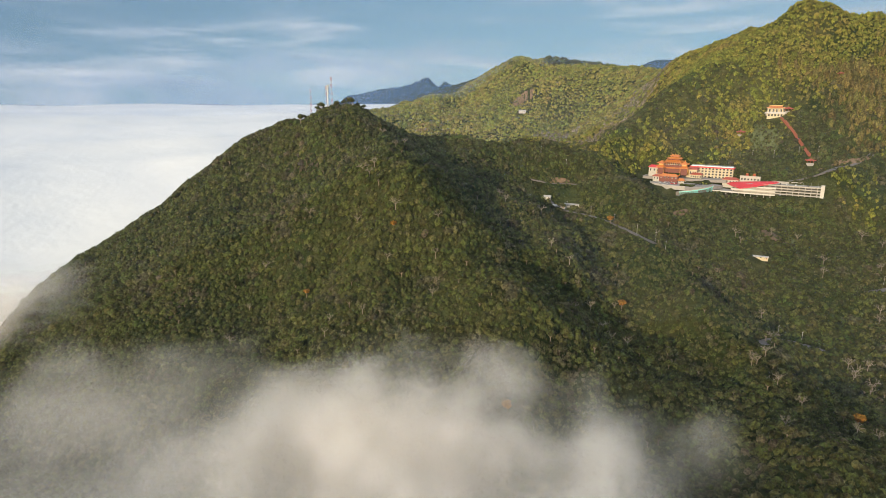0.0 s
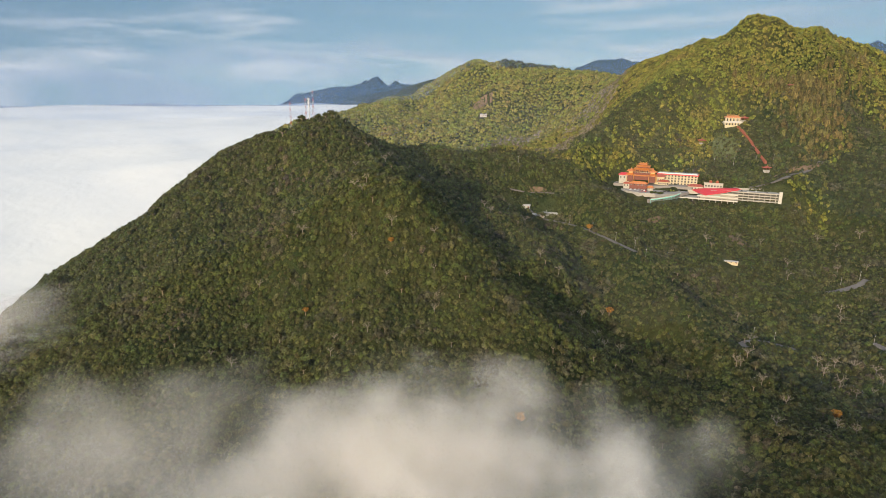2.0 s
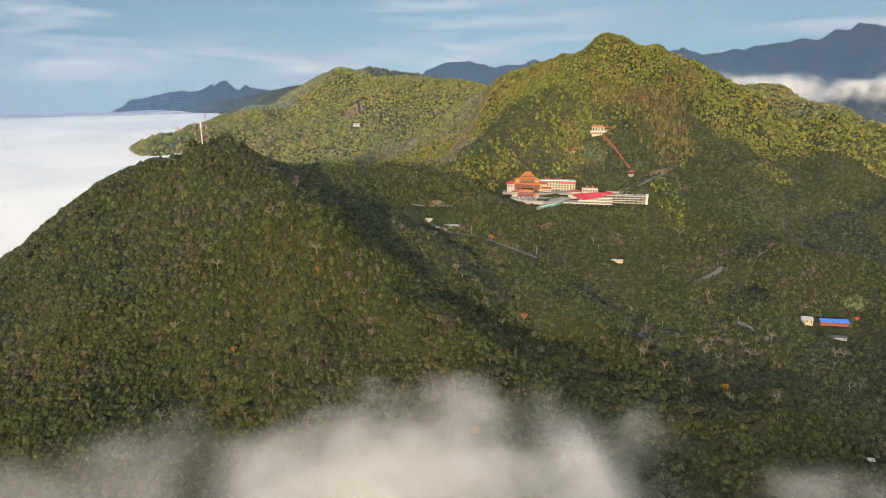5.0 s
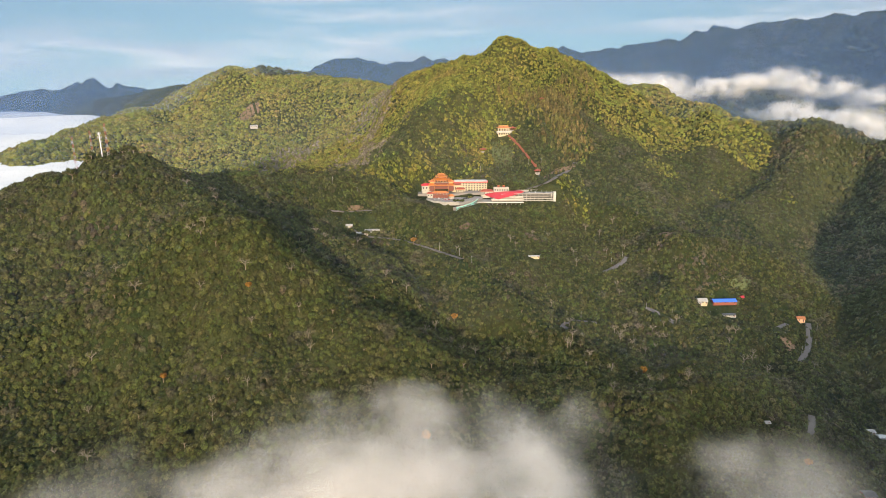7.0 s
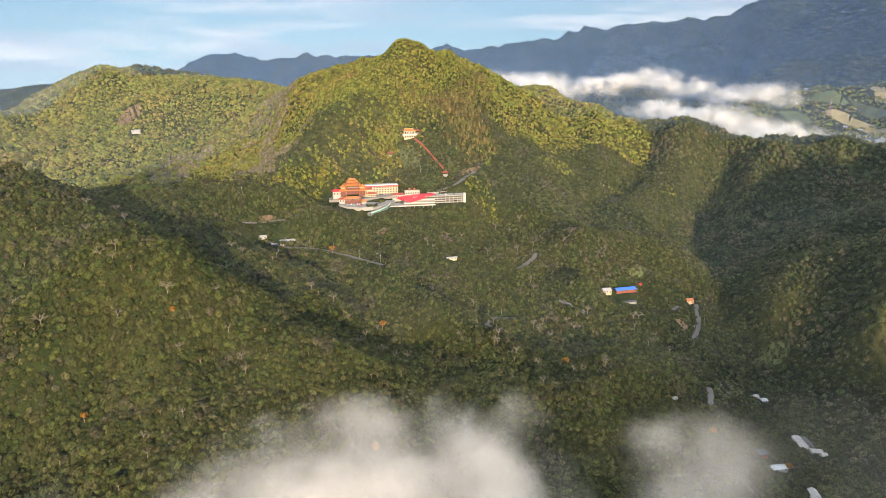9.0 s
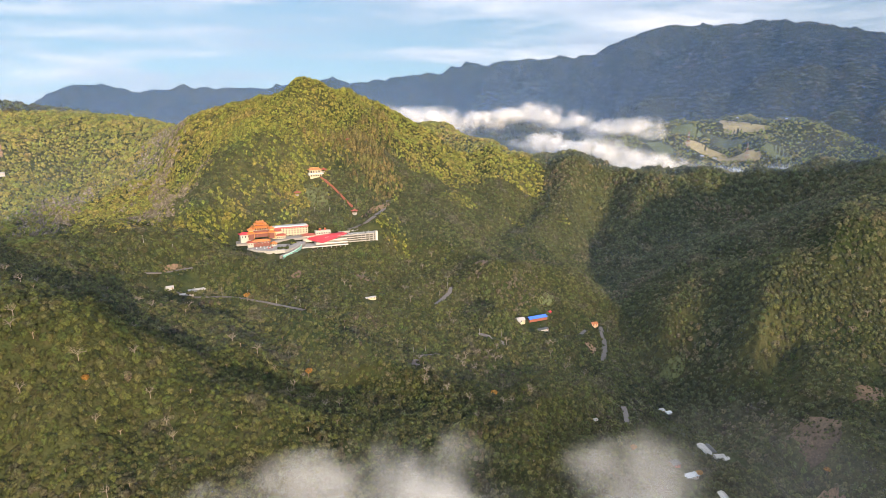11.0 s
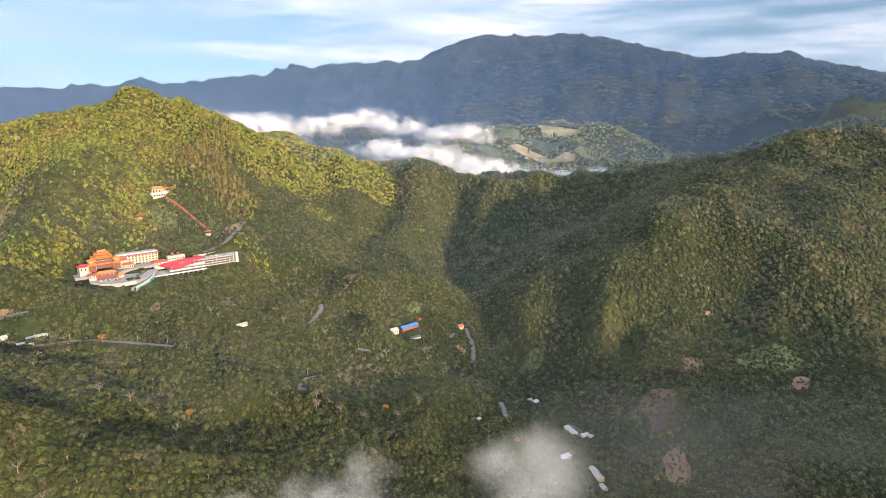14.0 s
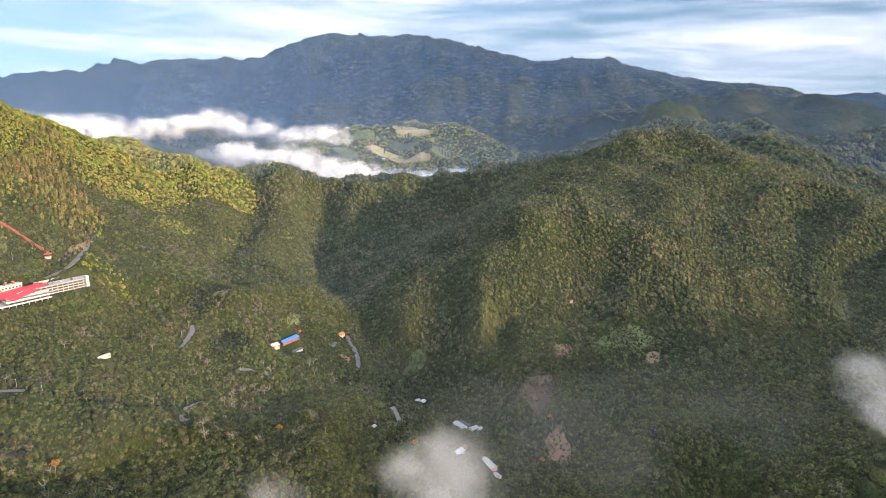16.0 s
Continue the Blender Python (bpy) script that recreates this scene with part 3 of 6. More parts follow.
def mesh_of(name, verts, faces, mat, smooth=True):
    """A mesh from number arrays; all faces have the same number of corners."""
    me = bpy.data.meshes.new(name)
    verts, faces = np.asarray(verts, np.float32), np.asarray(faces, np.int32)
    k = faces.shape[1]
    me.vertices.add(len(verts))
    me.vertices.foreach_set("co", verts.ravel())
    me.loops.add(faces.size)
    me.loops.foreach_set("vertex_index", faces.ravel())
    me.polygons.add(len(faces))
    me.polygons.foreach_set("loop_start", np.arange(0, faces.size, k, dtype=np.int32))
    me.polygons.foreach_set("use_smooth", np.full(len(faces), smooth))
    me.materials.append(mat)
    me.update(calc_edges=True)
    return me


def spaced(lo, a, b, hi, fine, coarse):
    """Steps that are fine between a and b and grow to coarse outside."""
    mid = list(np.arange(a, b + 0.1, fine))
    for sign, end, grow in ((1, hi, []), (-1, lo, [])):
        p, s = (b, fine) if sign > 0 else (a, fine)
        while (end - p) * sign > 0:
            s = min(s * 1.08, coarse)
            p += sign * s
            grow.append(p)
        mid = mid + grow if sign > 0 else grow[::-1] + mid
    return np.array(mid)


def sheet(xs, ys):
    nx, ny = len(xs), len(ys)
    i = (np.arange(nx - 1)[:, None] * ny + np.arange(ny - 1)).ravel()
    return np.stack([i, i + ny, i + ny + 1, i + 1], 1)


XS, YS = spaced(-2600, -400, 1030, 4100, 9, 38), spaced(-2400, -440, 880, 4300, 9, 38)
GX, GY = np.meshgrid(XS, YS, indexing="ij")
GZ = height(GX, GY)
ground = new("ground", mesh_of("ground", np.stack([GX, GY, GZ], -1).reshape(-1, 3), sheet(XS, YS), GROUND))
tagged(ground, "steep forest floor of ridges, spurs and a stream valley", "ground", kind="structure")


def on_ground(x, y):
    """Height of the built sheet at plan points."""
    x, y = np.asarray(x, float), np.asarray(y, float)
    i = np.clip(np.searchsorted(XS, x) - 1, 0, len(XS) - 2)
    j = np.clip(np.searchsorted(YS, y) - 1, 0, len(YS) - 2)
    f, g = (x - XS[i]) / (XS[i + 1] - XS[i]), (y - YS[j]) / (YS[j + 1] - YS[j])
    return (GZ[i, j] * (1 - f) + GZ[i + 1, j] * f) * (1 - g) + (GZ[i, j + 1] * (1 - f) + GZ[i + 1, j + 1] * f) * g


# the forest
def crown_shape(level, seed, low, tufts):
    """One lumpy crown, about 1 across and 1 high, its underside left open, with loose tufts of leaves standing off it."""
    bm = bmesh.new()
    bmesh.ops.create_icosphere(bm, subdivisions=level, radius=1.0)
    rng = np.random.default_rng(seed)
    lumps = rng.normal(size=(8, 3))
    lumps[:, 2] = np.abs(lumps[:, 2])
    lumps /= np.linalg.norm(lumps, axis=1)[:, None]
    v = np.array([x.co[:] for x in bm.verts])
    faces = np.array([[x.index for x in f.verts] for f in bm.faces])
    bm.free()

    def girth(way):
        return 0.62 + 0.42 * np.clip(((way @ lumps.T).max(1) - 0.55) / 0.45, 0, 1) ** 1.4

    v = v * (girth(v) + rng.normal(0, 0.12, len(v)))[:, None]
    v[:, 2] = np.where(v[:, 2] < 0, v[:, 2] * 0.75, v[:, 2])
    faces = faces[v[faces][:, :, 2].mean(1) > low]
    used, again = np.unique(faces, return_inverse=True)
    v, faces = v[used], again.reshape(-1, 3)
    if tufts:
        v = v * 0.93
        way = rng.normal(size=(tufts, 3))
        way[:, 2] = np.abs(way[:, 2]) * 1.1 - 0.15
        way /= np.linalg.norm(way, axis=1)[:, None]
        hub = way * (girth(way) * rng.uniform(0.88, 1.10, tufts))[:, None]
        face = way + rng.normal(0, 0.45, (tufts, 3))
        face /= np.linalg.norm(face, axis=1)[:, None]
        side = np.cross(face, rng.normal(size=(tufts, 3)))
        side /= np.linalg.norm(side, axis=1)[:, None]
        rise = np.cross(face, side)
        big = rng.uniform(0.11, 0.24, tufts)[:, None]
        corner = np.stack([hub - (side + rise * 0.6) * big, hub + (side - rise * 0.6) * big, hub + rise * big * 1.1], 1).reshape(-1, 3)
        faces = np.concatenate([faces, np.arange(3 * tufts).reshape(-1, 3) + len(v)])
        v = np.concatenate([v, corner])
    return v * 0.62, faces


def crowns(name, x, y, size, level, low, tufts, mat, seed, stretch=(0.85, 1.5)):
    """Many crowns in one mesh, each with its own turn, girth and height."""
    rng = np.random.default_rng(seed)
    z = on_ground(x, y)
    shapes = [crown_shape(level, seed * 31 + k, low, tufts) for k in range(7)]
    kind = rng.integers(0, 7, len(x))
    verts, faces, base = [], [], 0
    for k, (sv, sf) in enumerate(shapes):
        at = np.flatnonzero(kind == k)
        a = rng.random(len(at)) * 6.283
        s, tall = size[at], rng.uniform(*stretch, len(at))
        lean = rng.uniform(0.85, 1.15, len(at))
        px = (sv[None, :, 0] * np.cos(a)[:, None] * lean[:, None] - sv[None, :, 1] * np.sin(a)[:, None]) * s[:, None]
        py = (sv[None, :, 0] * np.sin(a)[:, None] * lean[:, None] + sv[None, :, 1] * np.cos(a)[:, None]) * s[:, None]
        px, py = px + x[at][:, None], py + y[at][:, None]
        floor = 0.42 * on_ground(px, py) + 0.58 * z[at][:, None]       # the canopy follows the slope
        pz = (sv[None, :, 2] * tall[:, None] - low * 0.62 + 0.03) * s[:, None] + floor
        v = np.stack([px, py, pz], -1).reshape(-1, 3)
        f = (sf[None] + (np.arange(len(at)) * len(sv))[:, None, None]).reshape(-1, 3) + base
        verts.append(v), faces.append(f)
        base += len(v)
    return new(name, mesh_of(name, np.concatenate(verts), np.concatenate(faces), mat))


def scatter(x0, x1, y0, y1, gap, seed):
    rng = np.random.default_rng(seed)
    gx, gy = np.meshgrid(np.arange(x0, x1, gap), np.arange(y0, y1, gap * 0.87), indexing="ij")
    gx = gx + (np.arange(gx.shape[1]) % 2)[None, :] * gap / 2
    x, y = (gx + rng.uniform(-0.36, 0.36, gx.shape) * gap).ravel(), (gy + rng.uniform(-0.36, 0.36, gy.shape) * gap).ravel()
    return x, y, rng


HUB = (-110, 60)       # the middle of the flight, in plan


CLEAR = [(253.5, 626.3, 7), (263.1, 628.6, 7), (274.1, 631.2, 8), (284.5, 636.5, 8), (294, 642.4, 8), (138, 637, 9), (124, 632, 7), (113, 646, 5), (287, 518, 9), (428, 397, 9), (455, 387, 13), (449, 375, 9), (522, 338, 8), (440, 217, 9), (400, 165, 14), (381, 145, 8), (341, 176, 9), (335, 163, 11),
         (323, 127, 12), (311, 120, 7), (396, 727, 12), (403, 656, 5), (399, 708, 4), (401, 693, 4), (403, 678, 4), (405, 666, 4), (324, 252, 4), (556, 22, 5), (160, 1239, 11), (-118, 644, 4), (-144, 664, 4), (-129, 675, 4), (446, 374, 12), (430, 386, 9), (436, 392, 9), (517, 330, 8), (130, 622, 8), (281, 510, 8), (241, 633, 9), (252, 627, 9), (264, 622, 9), (276, 622, 9), (288, 626, 8), (230, 648, 7), (228, 662, 6),
         (392, 158, 9), (378, 136, 8), (316, 118, 9)]


def bare(x, y):
    """Where no trees stand."""
    out = (road_gap(x, y)[0] < 4.2) | (road_gap(x + 6, y + 6)[0] < 4.0) & (y > 480)
    for cx, cy, r in CLEAR:
        out |= np.hypot(x - cx, y - cy) < r
    torn = ripple(x, y, 11, TABLES[5])
    for cx, cy, hw, hd, turn, *_ in OPEN + TERRACES:
        c, s = math.cos(radians(turn)), math.sin(radians(turn))
        u, v = ((x - cx) * c + (y - cy) * s) / hw, (-(x - cx) * s + (y - cy) * c) / hd
        out |= u * u + v * v < 0.25 + 1.3 * torn
    for cx, cy, hw, hd, turn, *_ in FLATS[:2] + FLATS[3:]:
        c, s = math.cos(radians(turn)), math.sin(radians(turn))
        out |= (np.abs((x - cx) * c + (y - cy) * s) < hw + 2) & (np.abs(-(x - cx) * s + (y - cy) * c) < hd + 2)
    return out


def lee(x, y):
    """The far sides of the ridges, where the forest is thin and coarse."""
    return (x > 500) & (y > 890) | (x > 915) & (y > 610) | (x > 1005) & (y > 340) & (y < 900) | (x > 1080) & (y < 900) | (x > 240) & (y > 1430) | (y <= np.where(x < 0, 120, 100 - 1.15 * x))


def plant(name, label, area, gap, near, far, level, low, tufts, seed, big, mat, where, side=False, stretch=(0.85, 1.5)):
    x, y, rng = scatter(*area, gap, seed)
    pick_rng = np.random.default_rng(3)
    d = np.hypot(x - HUB[0], y - HUB[1])
    keep = (d >= near) & (d < far) & (rng.random(len(x)) < 0.96)
    blur = 240 * (ripple(x, y, 60, TABLES[3]) - 0.5) + 80 * (pick_rng.random(len(x)) - 0.5)
    keep &= where(x + blur, y + blur) & (lee(x, y) == side if side is not None else True)
    x, y = x[keep], y[keep]
    open_sky = ~bare(x, y)
    x, y = x[open_sky], y[open_sky]
    stand = ripple(x, y, 60, TABLES[4])
    size = gap * big * (0.72 + 0.85 * rng.random(len(x)) ** 1.8) * (0.85 + 0.4 * stand)
    return tagged(crowns(name, x, y, size, level, low, tufts, mat, seed, stretch), label, "forest", kind="stuff")


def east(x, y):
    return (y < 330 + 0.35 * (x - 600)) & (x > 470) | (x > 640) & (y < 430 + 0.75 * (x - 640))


# slopes whose olive foliage takes the sun-brightened colour
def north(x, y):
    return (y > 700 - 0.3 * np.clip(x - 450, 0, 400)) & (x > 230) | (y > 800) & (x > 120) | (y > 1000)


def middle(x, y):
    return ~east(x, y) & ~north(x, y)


WIDE = (-560, 1300, -700, 1600)
plant("near_forest", "dense broadleaf forest canopy in mixed greens", WIDE, 3.95, 120, 640, 1, 0.15, 8, 11, 1.14, LEAVES, middle)
plant("valley_forest", "olive and green forest on the valley slopes", WIDE, 3.8, 640, 1000, 1, 0.15, 6, 12, 1.14, LEAVES, middle)
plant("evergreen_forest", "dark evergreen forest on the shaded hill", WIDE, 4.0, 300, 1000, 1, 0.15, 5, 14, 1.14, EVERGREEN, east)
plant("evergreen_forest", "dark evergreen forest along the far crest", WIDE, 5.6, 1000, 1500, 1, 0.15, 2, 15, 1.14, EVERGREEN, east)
plant("olive_forest", "olive forest with sunlight put into its colour above the temple", WIDE, 3.8, 500, 1000, 1, 0.15, 6, 16, 1.14, SUN_TINTED, north)
plant("olive_forest", "olive forest with sunlight put into its colour on the ridges behind", WIDE, 5.7, 1000, 1640, 1, 0.15, 2, 13, 1.14, SUN_TINTED, lambda x, y: north(x, y) | middle(x, y))

plant("lee_forest", "thin forest on the far sides of the ridges", WIDE, 10.5, 0, 1640, 1, 0.2, 0, 20, 1.14, LEAVES, lambda x, y: x > -900, True)



def cedar_slope(x, y):
    return (x > 415) & (x < 600) & (y > 640 + 0.25 * (x - 415)) & (y < 778) & (ripple(x, y, 45, TABLES[2]) > 0.36)


def bare_slope(x, y):
    """The leafless strip beside the spur and along the foot of the sunlit mountain."""
    strip = np.abs((x - 255) * 0.86 - (y - 880) * 0.5) < 16 + 26 * ripple(x, y, 30, TABLES[4])
    return strip & (x > 215) & (x < 400) & (y > 770) | (x > 90) & (x < 260) & (y > 930) & (y < 1130) & (ripple(x, y, 38, TABLES[0]) > 0.62)


plant("cedar_stand", "tall narrow cedars in rusty green beside the shrine", (410, 610, 630, 790), 4.6, 500, 1100, 1, -0.2, 10, 31, 0.86, CEDAR, cedar_slope, None, (2.3, 3.6))
plant("bare_wood", "leafless pale brown trees along the spur", (80, 420, 760, 1140), 4.2, 600, 1500, 1, 0.3, 16, 32, 0.95, TWIGS, bare_slope, None, (1.6, 2.6))
plant("terrace_scrub", "scrub and orchards with sunlight put into their colour on the terraced hill", (1470, 1820, 60, 860), 7.5, 1400, 2200, 1, 0.2, 0, 17, 1.0, SUN_TINTED, lambda x, y: ripple(x, y, 55, TABLES[2]) > 0.42, None)
plant("dark_hill_forest", "dark forest on the hill in the cloud", (1560, 1850, 860, 1460), 12.0, 1400, 2400, 1, 0.1, 0, 18, 1.15, EVERGREEN, lambda x, y: x > 0, None)
plant("range_forest", "blue-green forest on the far mountain range", (1900, 2540, -900, 1500), 13.5, 1500, 3400, 1, 0.1, 0, 23, 1.1, EVERGREEN, lambda x, y: x > 0, None, (0.35, 0.6))
plant("southern_forest", "forest on the hills to the south", (1000, 1500, -900, 60), 9.5, 1000, 2200, 1, 0.1, 0, 19, 1.15, EVERGREEN, lambda x, y: ~east(x, y) | (np.hypot(x - HUB[0], y - HUB[1]) > 1500), None)


# clouds and mist: each a body of many thin layers, thick or thin by its own billows
def make_mist(name, half, thick, grain, reach, lo, hi, colour=(0.97, 0.90, 0.82), drift=(0, 0, 0), stretch=(1, 1, 1)):
    m, n = material(name)
    at = n("ShaderNodeTexCoord").outputs["Object"]
    r = n.vec("DIVIDE", at, half)
    r2 = n("ShaderNodeVectorMath", {0: r, 1: r}, operation="DOT_PRODUCT").outputs["Value"]
    moved = n("ShaderNodeMapping", {"Vector": at, "Location": drift, "Scale": stretch}).outputs[0]
    bend = n("ShaderNodeTexNoise", {"Vector": moved, "Scale": 0.7 / grain, "Detail": 2.0}).outputs["Color"]
    bent = n.vec("ADD", moved, n.vec("MULTIPLY", n.vec("SUBTRACT", bend, (0.5, 0.5, 0.5)), (grain * 0.8,) * 3))
    body = n.noise(bent, 1.0 / grain, 7, 0.52)
    dense = n.math("ADD", body, n.math("MULTIPLY", n.math("SUBTRACT", 0.5, r2), reach))
    edge = n.span(r2, 1.0, 0.55)
    alpha = n.math("MULTIPLY", n.math("MULTIPLY", n.span(dense, lo, hi), edge), thick)
    lit = n("ShaderNodeAddShader", {0: n("ShaderNodeBsdfDiffuse", {"Color": (*(c * 0.5 for c in colour), 1)}).outputs[0],
                                    1: n("ShaderNodeBsdfTranslucent", {"Color": (*(c * 0.5 for c in colour), 1)}).outputs[0]})
    mix = n("ShaderNodeMixShader", {0: alpha, 1: n("ShaderNodeBsdfTransparent").outputs[0], 2: lit.outputs[0]})
    finish(n, mix.outputs[0])
    return m


def mist(name, label, centre, half, layers, mat, turn=0.0, swell=0.0, seed=0):
    """A stack of gently heaving layers that fills an oval body."""
    rng = np.random.default_rng(seed)
    verts, faces, base = [], [], 0
    for k in range(layers):
        w = -1 + 2 * (k + 0.5) / layers
        wide = math.sqrt(max(0.05, 1 - w * w))
        u = np.linspace(-wide, wide, 25)
        gu, gv = np.meshgrid(u * half[0], u * half[1], indexing="ij")
        gz = w * half[2] + swell * (ripple(gu + 900, gv + 900, half[0] * 0.35, TABLES[(k + seed) % 6]) - 0.5)
        verts.append(np.stack([gu, gv, gz], -1).reshape(-1, 3))
        faces.append(sheet(u, u) + base)
        base += len(verts[-1])
    ob = new(name, mesh_of(name, np.concatenate(verts), np.concatenate(faces), mat))
    ob.matrix_world = pose(*centre, 0, 0, turn)
    return tagged(ob, label, "cloud", kind="stuff")


FRONT = (350, 170, 60)
mist("low_cloud", "grey-white wisps of low cloud on the slope", (-100, 285, -197), FRONT, 26, make_mist("low_cloud_vapour", FRONT, 0.088, 64.0, 0.34, 0.45, 0.80, drift=(130, 40, 10)), -4, 5, 1)
CREST = (190, 145, 58)
mist("low_cloud", "thicker white crest of low cloud", (4, 294, -190), CREST, 20, make_mist("crest_vapour", CREST, 0.23, 52.0, 0.5, 0.44, 0.80, drift=(20, 0, 60)), -10, 4, 6)
FLANK = (150, 110, 62)
mist("low_cloud", "thin grey mist clinging to the lower flank", (-405, 500, -196), FLANK, 16, make_mist("flank_vapour", FLANK, 0.22, 60.0, 0.5, 0.40, 0.80, drift=(60, 10, 0)), 15, 4, 9)
PUFF = (72, 66, 58)
mist("small_cloud", "small torn puff of cloud above the valley", (186, 166, -194), PUFF, 18, make_mist("small_cloud_vapour", PUFF, 0.17, 42.0, 0.42, 0.42, 0.92), 20, 4, 2)
VEIL = (170, 190, 42)
mist("valley_mist", "thin mist drifting over the lower valley", (330, 70, -222), VEIL, 10, make_mist("valley_mist_vapour", VEIL, 0.013, 70.0, 0.5, 0.35, 0.85, drift=(20, 80, 0)), 20, 5, 12)
mist("valley_mist", "thin mist drifting along the foot of the hill", (380, -110, -205), VEIL, 10, make_mist("hill_mist_vapour", VEIL, 0.009, 60.0, 0.5, 0.46, 0.85, drift=(90, 30, 0)), -15, 5, 18)
SIDE = (175, 110, 46)
mist("side_cloud", "white cloud filling the side valley", (430, -352, -216), SIDE, 16, make_mist("side_cloud_vapour", SIDE, 0.15, 62.0, 0.45, 0.38, 0.85), -20, 4, 3)


def make_sea_vapour():
    m, n = material("sea_of_cloud")
    at = n("ShaderNodeNewGeometry").outputs["Position"]
    a, b = n.noise(at, 0.0045, 6), n.noise(at, 0.03, 5)
    col = n.ramp(a, [(0.3, (0.44, 0.46, 0.50)), (0.7, (0.56, 0.56, 0.56))])
    nrm = bump(n, n.math("ADD", a, n.math("MULTIPLY", b, 0.1)), 0.35, 18.0)
    lit = n("ShaderNodeBsdfDiffuse", {"Color": col, "Normal": nrm})
    finish(n, lit.outputs[0])
    return m


def cloud_sea():
    xs, ys = spaced(-4300, -900, -60, 700, 24, 70), spaced(-300, 500, 1900, 4600, 24, 70)
    gx, gy = np.meshgrid(xs, ys, indexing="ij")
    r = np.hypot(gx + 30, gy)
    z = np.interp(r, [0, 450, 640, 720, 1000, 1300, 1900, 2600, 5200], [-330, -285, -215, -176, -98, -57, -33, -46, -150])
    z = z + 16 * (ripple(gx, gy, 310, TABLES[1]) - 0.5) + 5 * (ripple(gx, gy, 120, TABLES[2]) - 0.5)
    z = z - np.clip((gx + 250 - 0.06 * gy) / 260, 0, 1) ** 2 * 190 - np.clip((430 - gy) / 300, 0, 1) ** 2 * 60
    ob = new("cloud_sea", mesh_of("cloud_sea", np.stack([gx, gy, z], -1).reshape(-1, 3), sheet(xs, ys), make_sea_vapour()))
    tagged(ob, "bright white sea of cloud lapping the mountains", "cloud", kind="structure")


cloud_sea()


def make_billow(name, share, grain):
    m, n = material(name)
    at = n("ShaderNodeNewGeometry").outputs["Position"]
    body = n.noise(at, 1.0 / grain, 6, 0.55)
    alpha = n.math("MULTIPLY", n.span(body, 0.40, 0.64), share)
    c = (0.43, 0.425, 0.42, 1)
    lit = n("ShaderNodeAddShader", {0: n("ShaderNodeBsdfDiffuse", {"Color": c}).outputs[0], 1: n("ShaderNodeBsdfTranslucent", {"Color": c}).outputs[0]})
    mix = n("ShaderNodeMixShader", {0: alpha, 1: n("ShaderNodeBsdfTransparent").outputs[0], 2: lit.outputs[0]})
    finish(n, mix.outputs[0])
    return m


BILLOW = make_billow("billow_vapour", 0.10, 30.0)


def billows(name, label, run, big, count, seed):
    """A bank of cumulus: swelling heads along a run, each of shells that thin outwards."""
    rng = np.random.default_rng(seed)
    bm = bmesh.new()
    bmesh.ops.create_icosphere(bm, subdivisions=2, radius=1.0)
    ball = np.array([v.co[:] for v in bm.verts])
    tris = np.array([[v.index for v in f.verts] for f in bm.faces])
    bm.free()
    path = np.array(along(run, 12))
    verts, faces, base = [], [], 0
    for k in range(count):
        mid = path[int(rng.integers(0, len(path)))] + rng.normal(0, 1, 3) * (big * 0.45, big * 0.45, big * 0.22)
        r = big * rng.uniform(0.45, 1.0)
        heads = rng.normal(size=(14, 3))
        heads /= np.linalg.norm(heads, axis=1)[:, None]
        swell = 0.62 + 0.38 * np.clip(((ball @ heads.T).max(1) - 0.6) / 0.4, 0, 1)
        for shell in (1.0, 0.8, 0.6, 0.4):
            verts.append(ball * swell[:, None] * shell * r * (1.7, 1.7, 0.62) + mid)
            faces.append(tris + base)
            base += len(ball)
    return tagged(new(name, mesh_of(name, np.concatenate(verts), np.concatenate(faces), BILLOW)), label, "cloud", kind="stuff")


billows("cloud_bank", "sunlit white cloud bank behind the ridge", [(1215, 1390, 20), (1290, 1270, 44), (1200, 1120, 8)], 66, 46, 41)
billows("cloud_bank", "torn white cloud drifting before the dark hill", [(1380, 1100, 24), (1470, 964, 46), (1450, 800, 24), (1430, 640, 8), (1460, 560, 20)], 44, 66, 42)
billows("cloud_bank", "white mist pouring through the low saddle", [(1250, 820, -22), (1190, 640, -34), (1120, 500, -58), (1090, 360, -62), (1150, 240, -70), (1240, 120, -74)], 46, 90, 43)
SADDLE = (150, 420, 24)
mist("saddle_mist", "white mist lying in the basin behind the ridge", (1240, 480, -86), SADDLE, 10, make_mist("saddle_vapour", SADDLE, 0.20, 80.0, 0.6, 0.36, 0.72), 12, 6, 14)


# veil material: haze put in as a blue tint that thins upwards
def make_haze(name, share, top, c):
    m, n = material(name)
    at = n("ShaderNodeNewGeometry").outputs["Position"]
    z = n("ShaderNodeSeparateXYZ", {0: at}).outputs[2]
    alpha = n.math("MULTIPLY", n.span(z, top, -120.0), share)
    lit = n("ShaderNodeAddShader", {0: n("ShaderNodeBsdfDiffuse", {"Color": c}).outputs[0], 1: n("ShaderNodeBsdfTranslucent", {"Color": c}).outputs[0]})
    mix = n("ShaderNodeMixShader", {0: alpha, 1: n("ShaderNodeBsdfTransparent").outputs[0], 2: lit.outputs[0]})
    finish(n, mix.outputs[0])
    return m


